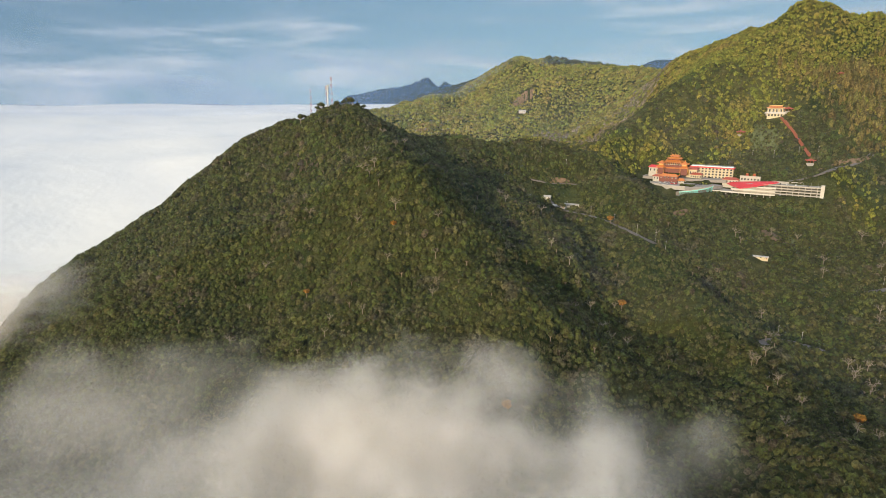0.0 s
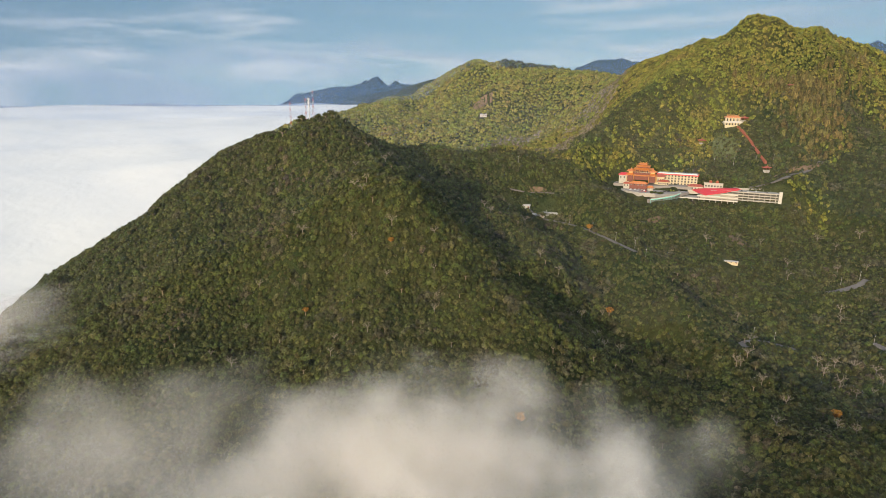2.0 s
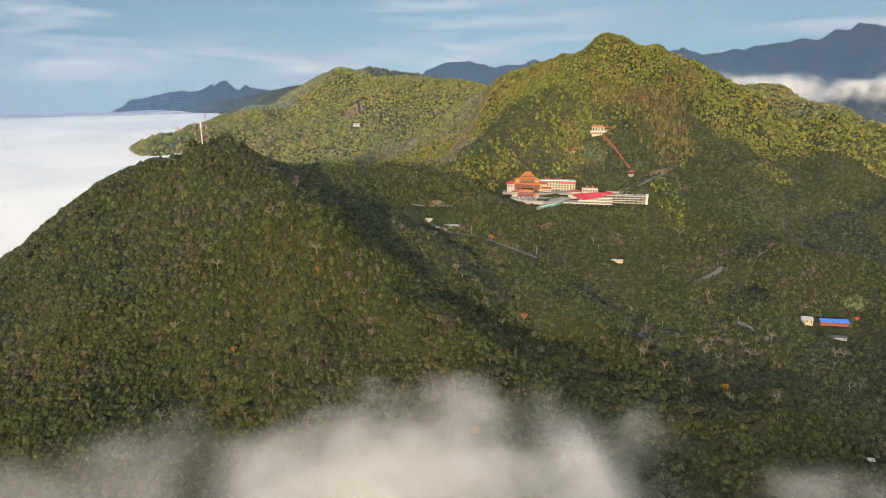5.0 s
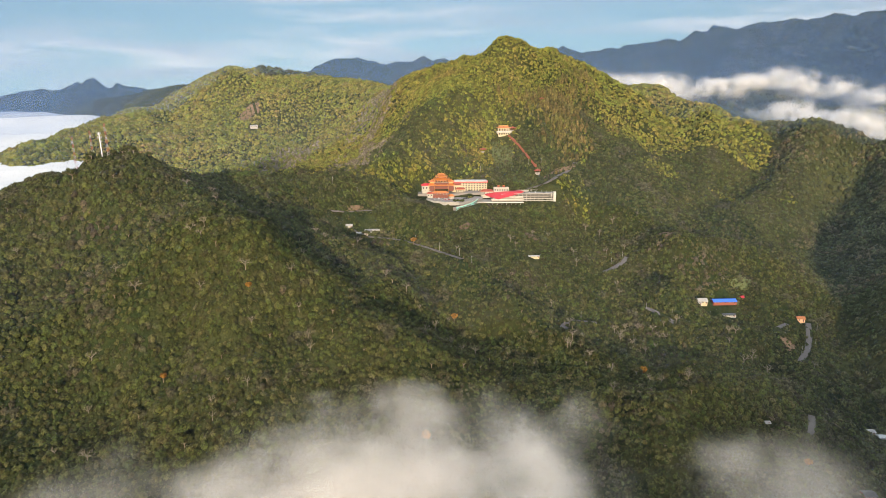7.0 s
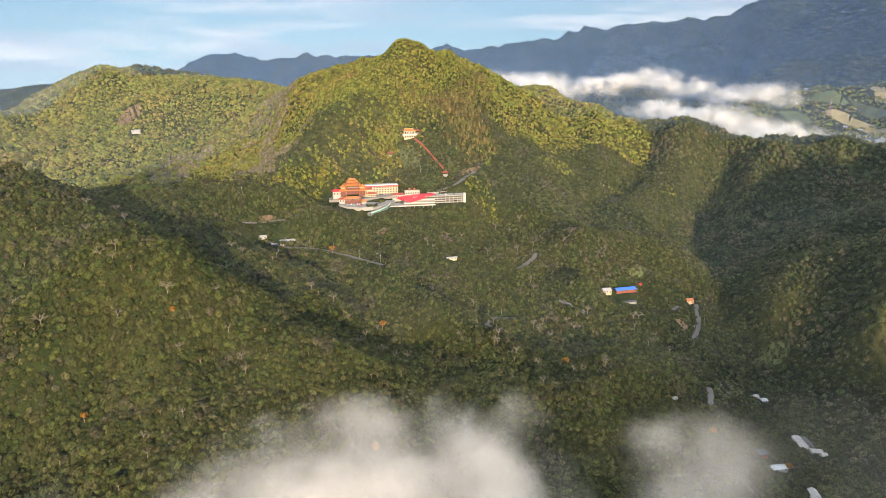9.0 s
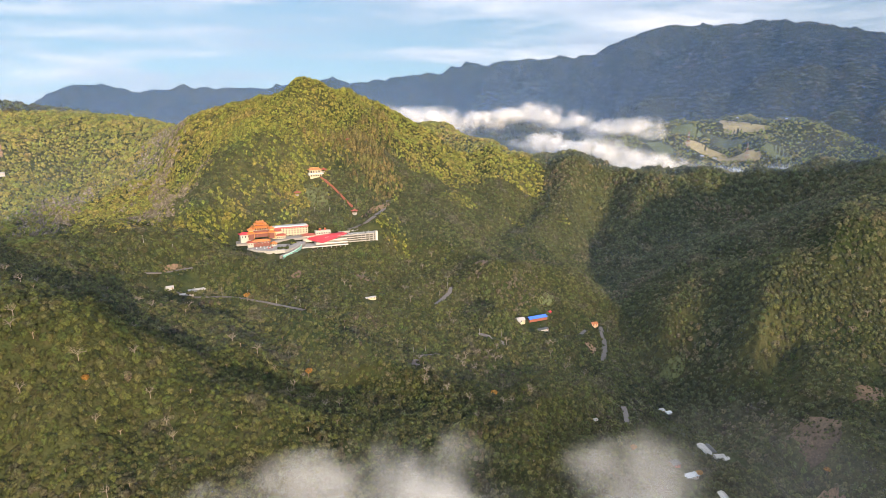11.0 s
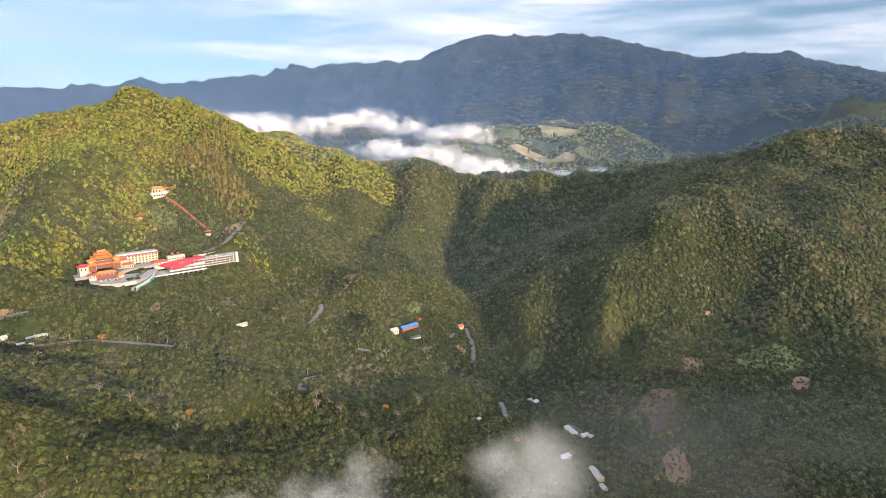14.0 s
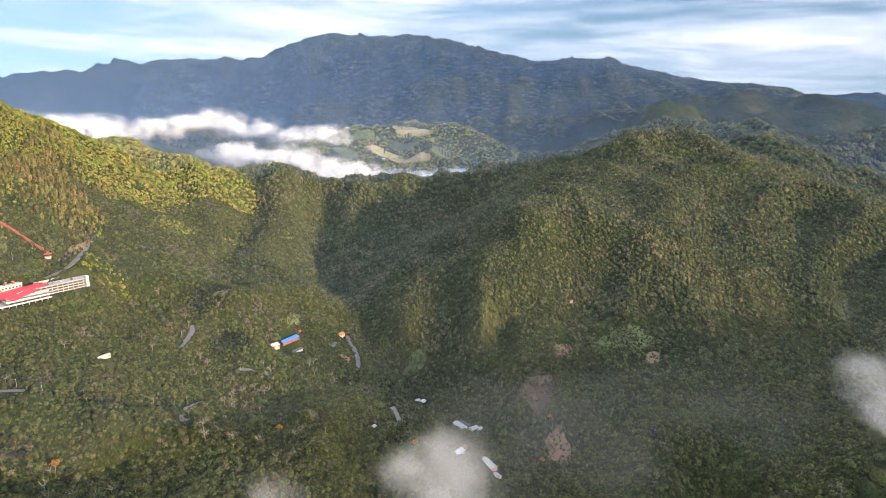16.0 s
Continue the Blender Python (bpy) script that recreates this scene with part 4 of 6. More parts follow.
# thin morning air painted on faint blue veils, one behind another over the land
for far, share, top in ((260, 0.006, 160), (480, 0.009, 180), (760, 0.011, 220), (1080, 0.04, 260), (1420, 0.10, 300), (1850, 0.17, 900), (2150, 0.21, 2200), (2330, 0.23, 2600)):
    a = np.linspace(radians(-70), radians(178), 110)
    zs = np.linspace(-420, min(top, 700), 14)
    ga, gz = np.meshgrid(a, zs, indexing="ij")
    veil = mesh_of("haze", np.stack([HUB[0] + far * np.sin(ga), HUB[1] + far * np.cos(ga), gz], -1).reshape(-1, 3), sheet(a, zs), make_haze("haze_veil_tint", share, float(top), (0.15, 0.24, 0.46, 1) if far < 1500 else (0.044, 0.085, 0.175, 1)))
    tagged(new("haze", veil), "thin blue-tinted veil painted as morning haze over the valley", "haze", kind="stuff")


# ---------------------------------------------------------------- built things
WHITE = plain("white_render", (0.31, 0.295, 0.265), 0.8)
CREAM = plain("cream_render", (0.38, 0.32, 0.21), 0.8)
RED = plain("red_sheet_roof", (0.42, 0.014, 0.026), 0.5, spread=0.08)
TILE = plain("orange_glazed_tile", (0.34, 0.110, 0.022), 0.4, spread=0.14, grain=2.0)
GOLD = plain("gilded_ornament", (0.44, 0.22, 0.05), 0.45, 0.0)
LACQUER = plain("red_lacquer", (0.24, 0.045, 0.025), 0.5)
CONCRETE = plain("weathered_concrete", (0.27, 0.255, 0.235), 0.9, spread=0.2)
PALE = plain("pale_concrete", (0.38, 0.36, 0.33), 0.85, spread=0.15)
ASPHALT = plain("worn_asphalt", (0.095, 0.085, 0.08), 0.9, spread=0.2)
LOT = plain("grey_paving", (0.19, 0.175, 0.165), 0.9, spread=0.2)
SHEET = plain("grey_metal_roof", (0.36, 0.39, 0.43), 0.45, 0.4)
TIN = plain("white_tin_roof", (0.26, 0.255, 0.25), 0.65)
BLUE = plain("blue_sheet_roof", (0.02, 0.11, 0.52), 0.5)
TEAL = plain("teal_paint", (0.22, 0.56, 0.52), 0.7)
GLASS = plain("dark_window_glass", (0.03, 0.035, 0.04), 0.15, spread=0.05)
RUBBER = plain("black_rubber", (0.02, 0.02, 0.02), 0.8)
STEEL = plain("galvanised_steel", (0.45, 0.45, 0.45), 0.5, 0.6)
BRICK = plain("red_brick_path", (0.20, 0.062, 0.036), 0.9)
BARK = plain("grey_bark", (0.16, 0.125, 0.09), 0.95, spread=0.25)
PALEBARK = plain("bleached_bark", (0.17, 0.14, 0.11), 0.95, spread=0.25)
SALMON = plain("salmon_render", (0.62, 0.36, 0.22), 0.8)
DARKROOF = plain("dark_tar_roof", (0.05, 0.055, 0.06), 0.8)
SOIL = plain("bare_brown_earth", (0.115, 0.074, 0.043), 0.95, spread=0.8, grain=0.5, relief=0.8)
GRASS = plain("rough_grass", (0.062, 0.072, 0.024), 0.95, spread=0.8, grain=0.5, relief=0.8)
DRY = plain("dry_tilled_terrace", (0.22, 0.18, 0.085), 0.95, spread=0.8, grain=0.5, relief=0.8)
TIMBER = plain("dark_red_timber", (0.115, 0.030, 0.018), 0.7)
PAINTS = [plain(n + "_car_paint", c, 0.3, spread=0.03) for n, c in (("white", (0.7, 0.7, 0.7)), ("silver", (0.42, 0.43, 0.44)), ("red", (0.5, 0.03, 0.03)), ("black", (0.03, 0.03, 0.035)))]


def thing(name, label, category, m, group=""):
    ob = new(name)
    ob.empty_display_size = 0.5
    ob.matrix_world = m
    return tagged(ob, label, category, group)


def part(name, bm, mat, parent, label=""):
    """Links a bmesh as one mesh object under a thing or under a part."""
    me = bpy.data.meshes.new(name)
    bm.to_mesh(me)
    bm.free()
    me.materials.append(mat)
    ob = new(name, me)
    ob.parent = parent
    return tagged(ob, label)


def again(name, ob, parent, x, y, z, turn=0.0):
    """One more piece on the same mesh."""
    o = new(name, ob.data)
    o.parent = parent
    o.matrix_basis = pose(x, y, z, 0, 0, turn)
    return o


def box(x0, x1, y0, y1, z0, z1, bevel=0.0, bm=None):
    bm = bm or bmesh.new()
    made = bmesh.ops.create_cube(bm, size=1.0, matrix=Matrix.Translation(((x0 + x1) / 2, (y0 + y1) / 2, (z0 + z1) / 2)) @ Matrix.Diagonal((x1 - x0, y1 - y0, z1 - z0, 1)))
    if bevel:
        edges = list({e for v in made["verts"] for e in v.link_edges})
        bmesh.ops.bevel(bm, geom=edges, offset=bevel, segments=1, affect="EDGES")
    return bm


def rod(a, b, r0, r1, sides=8, bm=None):
    """A tapered round bar from a to b."""
    bm = bm or bmesh.new()
    a, b = Vector(a), Vector(b)
    m = Matrix.Translation((a + b) / 2) @ (b - a).to_track_quat("Z", "Y").to_matrix().to_4x4()
    bmesh.ops.create_cone(bm, cap_ends=True, segments=sides, radius1=r0, radius2=r1, depth=(b - a).length, matrix=m)
    return bm


def gable(hw, hd, z0, rise, over=0.5, thick=0.25):
    """A gable roof with its ridge along x, with eaves that stand out."""
    bm = bmesh.new()
    x, y = hw + over, hd + over
    drop = rise * over / max(hd, 0.1)
    ring = [(-y, z0 - drop), (0, z0 + rise), (y, z0 - drop), (y, z0 - drop - thick), (0, z0 + rise - thick), (-y, z0 - drop - thick)]
    a = [bm.verts.new((-x, p, q)) for p, q in ring]
    b = [bm.verts.new((x, p, q)) for p, q in ring]
    for i in range(6):
        bm.faces.new((a[i], a[(i + 1) % 6], b[(i + 1) % 6], b[i]))
    for r in (a, b):
        bm.faces.new(r[:2] + [r[4], r[5]]), bm.faces.new(r[1:5])
    bmesh.ops.recalc_face_normals(bm, faces=bm.faces)
    return bm


def swept_roof(cx, cy, hw, hd, z0, z1, tw, td, lift=1.0, thick=0.45, per=7, rings=6):
    """A temple roof: hollow-curved slopes from eaves with upturned corners to a ridge or a neck above."""
    bm = bmesh.new()
    rows = []
    for k in range(rings + 1):
        t = k / rings
        w, d, z = hw + (tw - hw) * t, hd + (td - hd) * t, z0 + (z1 - z0) * t ** 1.6
        ring = []
        for sx, sy, ex, ey in ((-1, -1, 1, -1), (1, -1, 1, 1), (1, 1, -1, 1), (-1, 1, -1, -1)):
            for i in range(per):
                f = i / per
                c = abs(2 * f - 1) ** 4 * lift * (1 - t) ** 2
                ring.append(bm.verts.new((cx + (sx + (ex - sx) * f) * w, cy + (sy + (ey - sy) * f) * d, z + c)))
        rows.append(ring)
    under = [bm.verts.new((v.co.x, v.co.y, v.co.z - thick)) for v in rows[0]]
    rows.insert(0, under)
    n = per * 4
    for a, b in zip(rows, rows[1:]):
        for i in range(n):
            bm.faces.new((a[i], a[(i + 1) % n], b[(i + 1) % n], b[i]))
    bm.faces.new(rows[-1])
    bm.faces.new(list(reversed(under)))
    bmesh.ops.recalc_face_normals(bm, faces=bm.faces)
    return bm


def dome(x, y, z, r, h, bm=None):
    bm = bm or bmesh.new()
    made = bmesh.ops.create_uvsphere(bm, u_segments=12, v_segments=8, radius=1.0, matrix=Matrix.Translation((x, y, z)) @ Matrix.Diagonal((r, r, h, 1)))
    return bm


# the temple terrace, in its own frame: x along the front, y into the hill
SITE = pose(240, 690, 0, 0, 0, -31.8)


def at_site(u, v, z, turn=0.0):
    return SITE @ pose(u, v, z, 0, 0, turn)


def temple():
    t = thing("temple", "orange-roofed temple hall with upturned tiled eaves", "temple", at_site(23, 15, -79.0))
    t.scale = (0.60, 0.58, 0.52)
    part("podium", box(-18, 18, -12, 12, -14, 2.6, 0.15), TIMBER, t, "dark red lower storey")
    part("roof", swept_roof(0, 0, 20.5, 14.5, -4.2, -1.6, 17.6, 11.6, 1.8), TILE, t, "long orange lower eave")
    part("wall", box(-14, 14, -7.5, 9, 2.6, 9.2), TIMBER, t, "dark red hall wall")
    for k in range(10):
        part("column", rod((-15.5 + k * 3.44, -9.8, 2.6), (-15.5 + k * 3.44, -9.8, 8.8), 0.42, 0.38), GOLD, t)
    for k in range(5):
        part("door", box(-10.8 + k * 4.6, -8.2 + k * 4.6, -7.75, -7.45, 2.65, 6.6), GLASS, t, "dark doorway")
    low = part("roof", swept_roof(0, 0, 18.5, 13, 9.0, 13.4, 11, 6.4, 3.0), TILE, t, "lower orange tiled roof")
    part("ridge", box(-11.5, 11.5, -0.3, 0.3, 13.1, 13.5), GOLD, low)
    part("wall", box(-10.5, 10.5, -6, 6, 12.6, 16.2), TIMBER, t, "dark red upper storey")
    mid = part("roof", swept_roof(0, 0, 13.5, 9, 16.0, 19.8, 6.5, 3.2, 2.8), TILE, t, "middle orange tiled roof")
    part("ridge", box(-7, 7, -0.3, 0.3, 19.4, 19.8), GOLD, mid)
    part("wall", box(-6, 6, -3, 3, 19.0, 21.4), TIMBER, t)
    top = part("roof", swept_roof(0, 0, 9, 5, 21.2, 24.4, 6.0, 0.25, 2.6), TILE, t, "top orange tiled roof")
    part("ridge", box(-5.6, 5.6, -0.3, 0.3, 23.8, 24.7, 0.08), GOLD, top, "gilded ridge")
    for x, h in ((-5.4, 2.4), (-2.7, 1.5), (0, 2.9), (2.7, 1.5), (5.4, 2.4)):
        part("finial", rod((x, 0, 24.4), (x * 1.1, 0, 24.4 + h), 0.5, 0.08, 6), GOLD, top, "gilded finial")
    for base, reach, rise, owner in ((13.3, 11.5, 2.2, low), (19.6, 7.0, 2.6, mid), (24.5, 6.0, 3.6, top)):
        for s in (-1, 1):
            bm = bmesh.new()
            for k in range(5):
                f, g = k / 5, (k + 1) / 5
                rod((s * reach * (0.75 + 0.45 * f), 0, base + rise * f * f), (s * reach * (0.75 + 0.45 * g), 0, base + rise * g * g), 0.75 - 0.6 * f, 0.75 - 0.6 * g, 6, bm)
            part("ridge_horn", bm, GOLD, owner, "upturned gilded ridge end")
    for owner, reach, depth, base in ((low, 15.0, 9.6, 11.0), (mid, 10.0, 6.2, 17.6)):
        for k in range(7):
            x = -reach + k * reach / 3
            for y in (-depth, depth):
                part("ornament", rod((x, y, base), (x * 1.02, y * 1.04, base + (2.6 if k % 3 == 0 else 1.7)), 0.42, 0.06, 5), GOLD, owner, "gilded flame ornament")
    for k in range(13):
        part("baluster", box(-17.6 + k * 2.9, -17.0 + k * 2.9, -12.4, -12.0, 2.6, 3.9), WHITE, t)
    part("balustrade", box(-18, 18, -12.5, -11.9, 3.9, 4.3), WHITE, t, "white stone balustrade")
    for x in (-18, 18):
        for y in (-12.6, 12.6):
            part("finial", rod((x, y, 10.4), (x * 1.05, y * 1.05, 12.2), 0.3, 0.05, 6), GOLD, low, "gilded corner finial")


def tower(u, v, base, label):
    t = thing("temple_tower", label, "tower", at_site(u, v, base), "temple towers")
    part("wall", box(-3.2, 3.2, -3.2, 3.2, -3, 5.2), TIMBER, t)
    part("roof", swept_roof(0, 0, 5.2, 5.2, 5.0, 7.2, 2.6, 2.6, 1.1), TILE, t, "lower orange roof")
    part("wall", box(-2.4, 2.4, -2.4, 2.4, 7, 9.6), GOLD, t)
    r = part("roof", swept_roof(0, 0, 4.3, 4.3, 9.4, 12.4, 0.4, 0.4, 1.2), TILE, t, "upper orange roof")
    part("finial", rod((0, 0, 12.2), (0, 0, 14), 0.3, 0.06, 6), GOLD, r)
    for x in (-3.9, 3.9):
        for y in (-3.9, 3.9):
            part("column", rod((x, y, -3), (x, y, 5), 0.25, 0.25), GOLD, t)


def hall(name, label, u, v, z, hw, hd, h, roof, wall, turn=0.0, rise=2.6, lift=0.6, windows=5):
    """A low temple outbuilding with a hipped roof and a row of windows."""
    t = thing(name, label, "building", at_site(u, v, z, turn))
    w = part("wall", box(-hw, hw, -hd, hd, -4, h), wall, t)
    part("roof", swept_roof(0, 0, hw + 1, hd + 1, h, h + rise, hw * 0.7, 0.3, lift), roof, t)
    for k in range(windows):
        x = -hw + (k + 0.5) * 2 * hw / windows
        f = part("window", box(x - 0.75, x + 0.75, -hd - 0.1, -hd + 0.05, h * 0.3, h * 0.75), PALE, t)
        part("pane", box(x - 0.6, x + 0.6, -hd - 0.14, -hd - 0.08, h * 0.3 + 0.15, h * 0.75 - 0.15), GLASS, f)


def hotel():
    t = thing("guesthouse", "long white four-storey guesthouse with a red roof edge", "building", at_site(62, 30, -92))
    t.scale = (1.18, 1.0, 0.92)
    part("wall", box(-19, 19, -6, 6, -4, 13), CREAM, t, "cream rendered wall")
    part("roof", box(-20, 20, -7, 7, 13, 14.4, 0.2), RED, t, "red roof band")
    deck = part("roof_deck", box(-19.2, 19.2, -4.6, 6.2, 14.4, 14.9), SHEET, t, "grey metal roof")
    for k in range(12):
        part("panel", box(-18.4 + k * 3.1, -15.7 + k * 3.1, -4.2, 5.8, 14.9, 15.5, 0.05), SHEET, deck, "grey roof panel")
    for f in range(4):
        part("ledge", box(-19.3, 19.3, -6.5, -6, 0.2 + f * 3.3, 0.5 + f * 3.3), WHITE, t)
        for k in range(12):
            x, z = -17.4 + k * 3.16, 1.0 + f * 3.3
            if f == k == 0:
                frame_mesh = part("window", box(-0.95, 0.95, -0.16, 0.1, 0, 2.1, 0.05), WHITE, t)
                pane = part("pane", box(-0.78, 0.78, -0.2, -0.12, 0.15, 1.95), GLASS, frame_mesh)
                frame_mesh.matrix_basis = pose(x, -6, z)
            else:
                o = again("window", frame_mesh, t, x, -6, z)
                again("pane", pane, o, 0, 0, 0)
    for f in range(4):
        o = again("window", frame_mesh, t, 19, 0, 1.0 + f * 3.3, 90)
        again("pane", pane, o, 0, 0, 0)


def market():
    t = thing("market_hall", "market hall under a sweeping bright red roof on concrete decks", "building", at_site(100, 0, -100))
    bm = bmesh.new()
    rim = [(-22, 17, 6.4), (-14, 2, 5.4), (-3, -13.5, 4.6), (14, -8, 8), (31.5, -2.5, 12.2), (29, 8, 12), (10, 14, 10), (-8, 17, 8)]
    top, low = [bm.verts.new(p) for p in rim], [bm.verts.new((x, y, z - 0.6)) for x, y, z in rim]
    crown, belly = bm.verts.new((4, 3, 10.2)), bm.verts.new((4, 3, 9.6))
    for i in range(8):
        j = (i + 1) % 8
        bm.faces.new((top[i], top[j], crown)), bm.faces.new((low[j], low[i], belly)), bm.faces.new((low[i], low[j], top[j], top[i]))
    bmesh.ops.recalc_face_normals(bm, faces=bm.faces)
    roof = part("roof", bm, RED, t, "bright red sheet-metal roof")
    bars = box(2.0, 3.6, -3.4, -2.9, 8.3, 8.9)
    box(4.2, 5.4, -3.0, -2.5, 8.7, 9.2, bm=bars), box(6.0, 7.2, -2.6, -2.1, 8.9, 9.5, bm=bars)
    part("lettering", bars, TIN, roof, "pale lettering bars")
    part("wall", box(-9, 26, -5, 10, -2, 5.6), CONCRETE, t, "grey hall wall")
    part("fascia", box(-4, 12, -12.2, -11.8, 2.4, 4.2), TEAL, t, "teal fascia")
    for z, x0, x1, y0 in ((0.0, -30, 30, -15), (3.0, -12, 30, -12.5), (6.0, 12, 30, -8.5)):
        d = part("deck", box(x0, x1, y0, 10, z - 0.5, z, 0.05), CONCRETE, t, "concrete deck")
        part("parapet", box(x0, x1, y0 - 0.25, y0, z - 0.5, z + 1.0), PALE, d, "pale parapet")
        k = x0 + 2
        while k < x1 - 1:
            part("column", box(k - 0.3, k + 0.3, y0 + 0.3, y0 + 0.9, z - 3.0, z - 0.5), CONCRETE, d)
            k += 6


def garage():
    t = thing("parking_garage", "open concrete parking garage of four decks", "building", at_site(145, 3, -100))
    for f in range(4):
        z = 0.6 + f * 2.95
        d = part("deck", box(-27, 27.5, -8, 8, z - 0.4, z, 0.05), CONCRETE, t, "grey concrete deck")
        part("parapet", box(-27, 27.5, -8.3, -8, z - 0.4, z + 0.7), CONCRETE, d, "pale concrete parapet")
        part("parapet", box(27.5, 27.8, -8.3, 8, z - 0.4, z + 0.7), CONCRETE, d, "pale concrete parapet")
    part("wall", box(-27, 27.5, 7.6, 8, -2, 9.4), CONCRETE, t, "back wall in shade")
    for k in range(11):
        part("column", box(-26.6 + k * 5.35, -25.9 + k * 5.35, -7.9, -7.2, -6, 9.2), PALE, t)
    part("stair_tower", box(24.6, 27.9, -8.5, -4.2, -6, 12.4, 0.1), PALE, t, "pale stair tower")
    for k in range(8):
        lamp = part("lamp_post", rod((-24 + k * 6.6, -6.5, 9.4), (-24 + k * 6.6, -6.5, 14), 0.09, 0.06, 6), STEEL, t)
        part("lamp_head", box(-24.1 + k * 6.6, -23.9 + k * 6.6, -7.3, -6.4, 13.9, 14.1), TIN, lamp)


def white_block():
    t = thing("kitchen_block", "flat white block with two red rooftop tanks", "building", at_site(103, 19, -94))
    part("wall", box(-10, 10, -4.5, 5, -3, 8), WHITE, t)
    part("parapet", box(-10.2, 10.2, -4.8, -4.4, 7.6, 9.0), WHITE, t)
    for x in (-3.5, 3.5):
        tank = part("tank", rod((x, 0, 8), (x, 0, 10.6), 1.6, 1.6, 12), LACQUER, t, "red water tank")
        part("lid", dome(x, 0, 10.6, 1.6, 0.8), TILE, tank)
    for k in range(6):
        part("window", box(-8.8 + k * 3.2, -7.2 + k * 3.2, -4.6, -4.4, 4.4, 6.2), GLASS, t)


def car(u, v, z, turn, paint, label):
    t = thing("car", label, "car", at_site(u, v, z, turn), "cars on the temple car park")
    bm = box(-2.2, 2.2, -0.88, 0.88, 0.35, 0.95, 0.18)
    part("body", bm, paint, t)
    bm = bmesh.new()
    low = [bm.verts.new(p) for p in ((-1.5, -0.82, 0.93), (1.1, -0.82, 0.93), (1.1, 0.82, 0.93), (-1.5, 0.82, 0.93))]
    top = [bm.verts.new(p) for p in ((-1.1, -0.66, 1.48), (0.5, -0.66, 1.48), (0.5, 0.66, 1.48), (-1.1, 0.66, 1.48))]
    for i in range(4):
        bm.faces.new((low[i], low[(i + 1) % 4], top[(i + 1) % 4], top[i]))
    bm.faces.new(top)
    cab = part("cabin", bm, GLASS, t, "dark glazed cabin")
    part("roof", box(-1.08, 0.48, -0.64, 0.64, 1.47, 1.54), paint, cab)
    for x in (-1.35, 1.35):
        for y in (-0.8, 0.8):
            part("wheel", rod((x, y - 0.1, 0.33), (x, y + 0.1, 0.33), 0.33, 0.33, 10), RUBBER, t)


def ramp():
    """The car ramp that climbs round the terrace, with its painted wall."""
    t = thing("car_ramp", "concrete car ramp with a teal and white painted wall", "ramp", at_site(43, -50, -100.3))
    run = [(0, 0, 0.6), (8, 7, 1.2), (16, 16, 2.0), (23, 26, 2.9), (28, 38, 4.2)]
    road, wall, band = bmesh.new(), bmesh.new(), bmesh.new()
    rows = []
    for i, (x, y, z) in enumerate(run):
        a, b = run[max(0, i - 1)], run[min(len(run) - 1, i + 1)]
        d = Vector((b[0] - a[0], b[1] - a[1], 0)).normalized()
        n = Vector((-d.y, d.x, 0)) * 6.5
        rows.append((Vector((x, y, z)), Vector((x, y, z)) + n))
    for bm, lo, hi, off in ((wall, -4.5, 0.9, 0.0), (band, 0.9, 1.7, 0.0)):
        q = []
        for p, e in rows:
            inn = (e - p).normalized() * 0.35
            q.append([bm.verts.new(p + Vector((0, 0, lo))), bm.verts.new(p + Vector((0, 0, hi))), bm.verts.new(p + inn + Vector((0, 0, hi))), bm.verts.new(p + inn + Vector((0, 0, lo)))])
        for a, b in zip(q, q[1:]):
            for i in range(4):
                bm.faces.new((a[i], a[(i + 1) % 4], b[(i + 1) % 4], b[i]))
        bm.faces.new(q[0]), bm.faces.new(q[-1])
    q = [[road.verts.new(p), road.verts.new(e), road.verts.new(e + Vector((0, 0, -4))), road.verts.new(p + Vector((0, 0, -4)))] for p, e in rows]
    for a, b in zip(q, q[1:]):
        for i in range(4):
            road.faces.new((a[i], a[(i + 1) % 4], b[(i + 1) % 4], b[i]))
    for bm in (road, wall, band):
        bmesh.ops.recalc_face_normals(bm, faces=bm.faces)
    part("roadway", road, LOT, t, "grey roadway")
    w = part("wall", wall, TEAL, t, "teal painted wall")
    part("coping", band, WHITE, w, "white coping")


def shrub_row(u0, u1, v0, v1, z):
    rng = np.random.default_rng(5)
    t = thing("hedge", "clipped green hedge on the car park edge", "hedge", at_site((u0 + u1) / 2, (v0 + v1) / 2, z))
    for k in range(12):
        sv, sf = crown_shape(2, 300 + k, -0.6, 10)
        bm = bmesh.new()
        s = rng.uniform(2.6, 3.6)
        p = (rng.uniform(-1, 1) * (u1 - u0) / 2, rng.uniform(-1, 1) * (v1 - v0) / 2, 0.4)
        vs = [bm.verts.new((a * s + p[0], b * s + p[1], c * s + p[2])) for a, b, c in sv]
        for f in sf:
            bm.faces.new([vs[i] for i in f])
        part("bush", bm, LEAVES, t)


def pad(name, label, mat, outline, top, deep=3.0):
    """A levelled, paved place with real edges."""
    bm = bmesh.new()
    a, b = [bm.verts.new((x, y, top)) for x, y in outline], [bm.verts.new((x, y, top - deep)) for x, y in outline]
    bm.faces.new(a)
    for i in range(len(a)):
        j = (i + 1) % len(a)
        bm.faces.new((b[i], b[j], a[j], a[i]))
    bmesh.ops.recalc_face_normals(bm, faces=bm.faces)
    me = bpy.data.meshes.new(name)
    bm.to_mesh(me)
    bm.free()
    me.materials.append(mat)
    ob = new(name, me)
    ob.matrix_world = SITE
    return tagged(ob, label, "pavement", kind="structure")


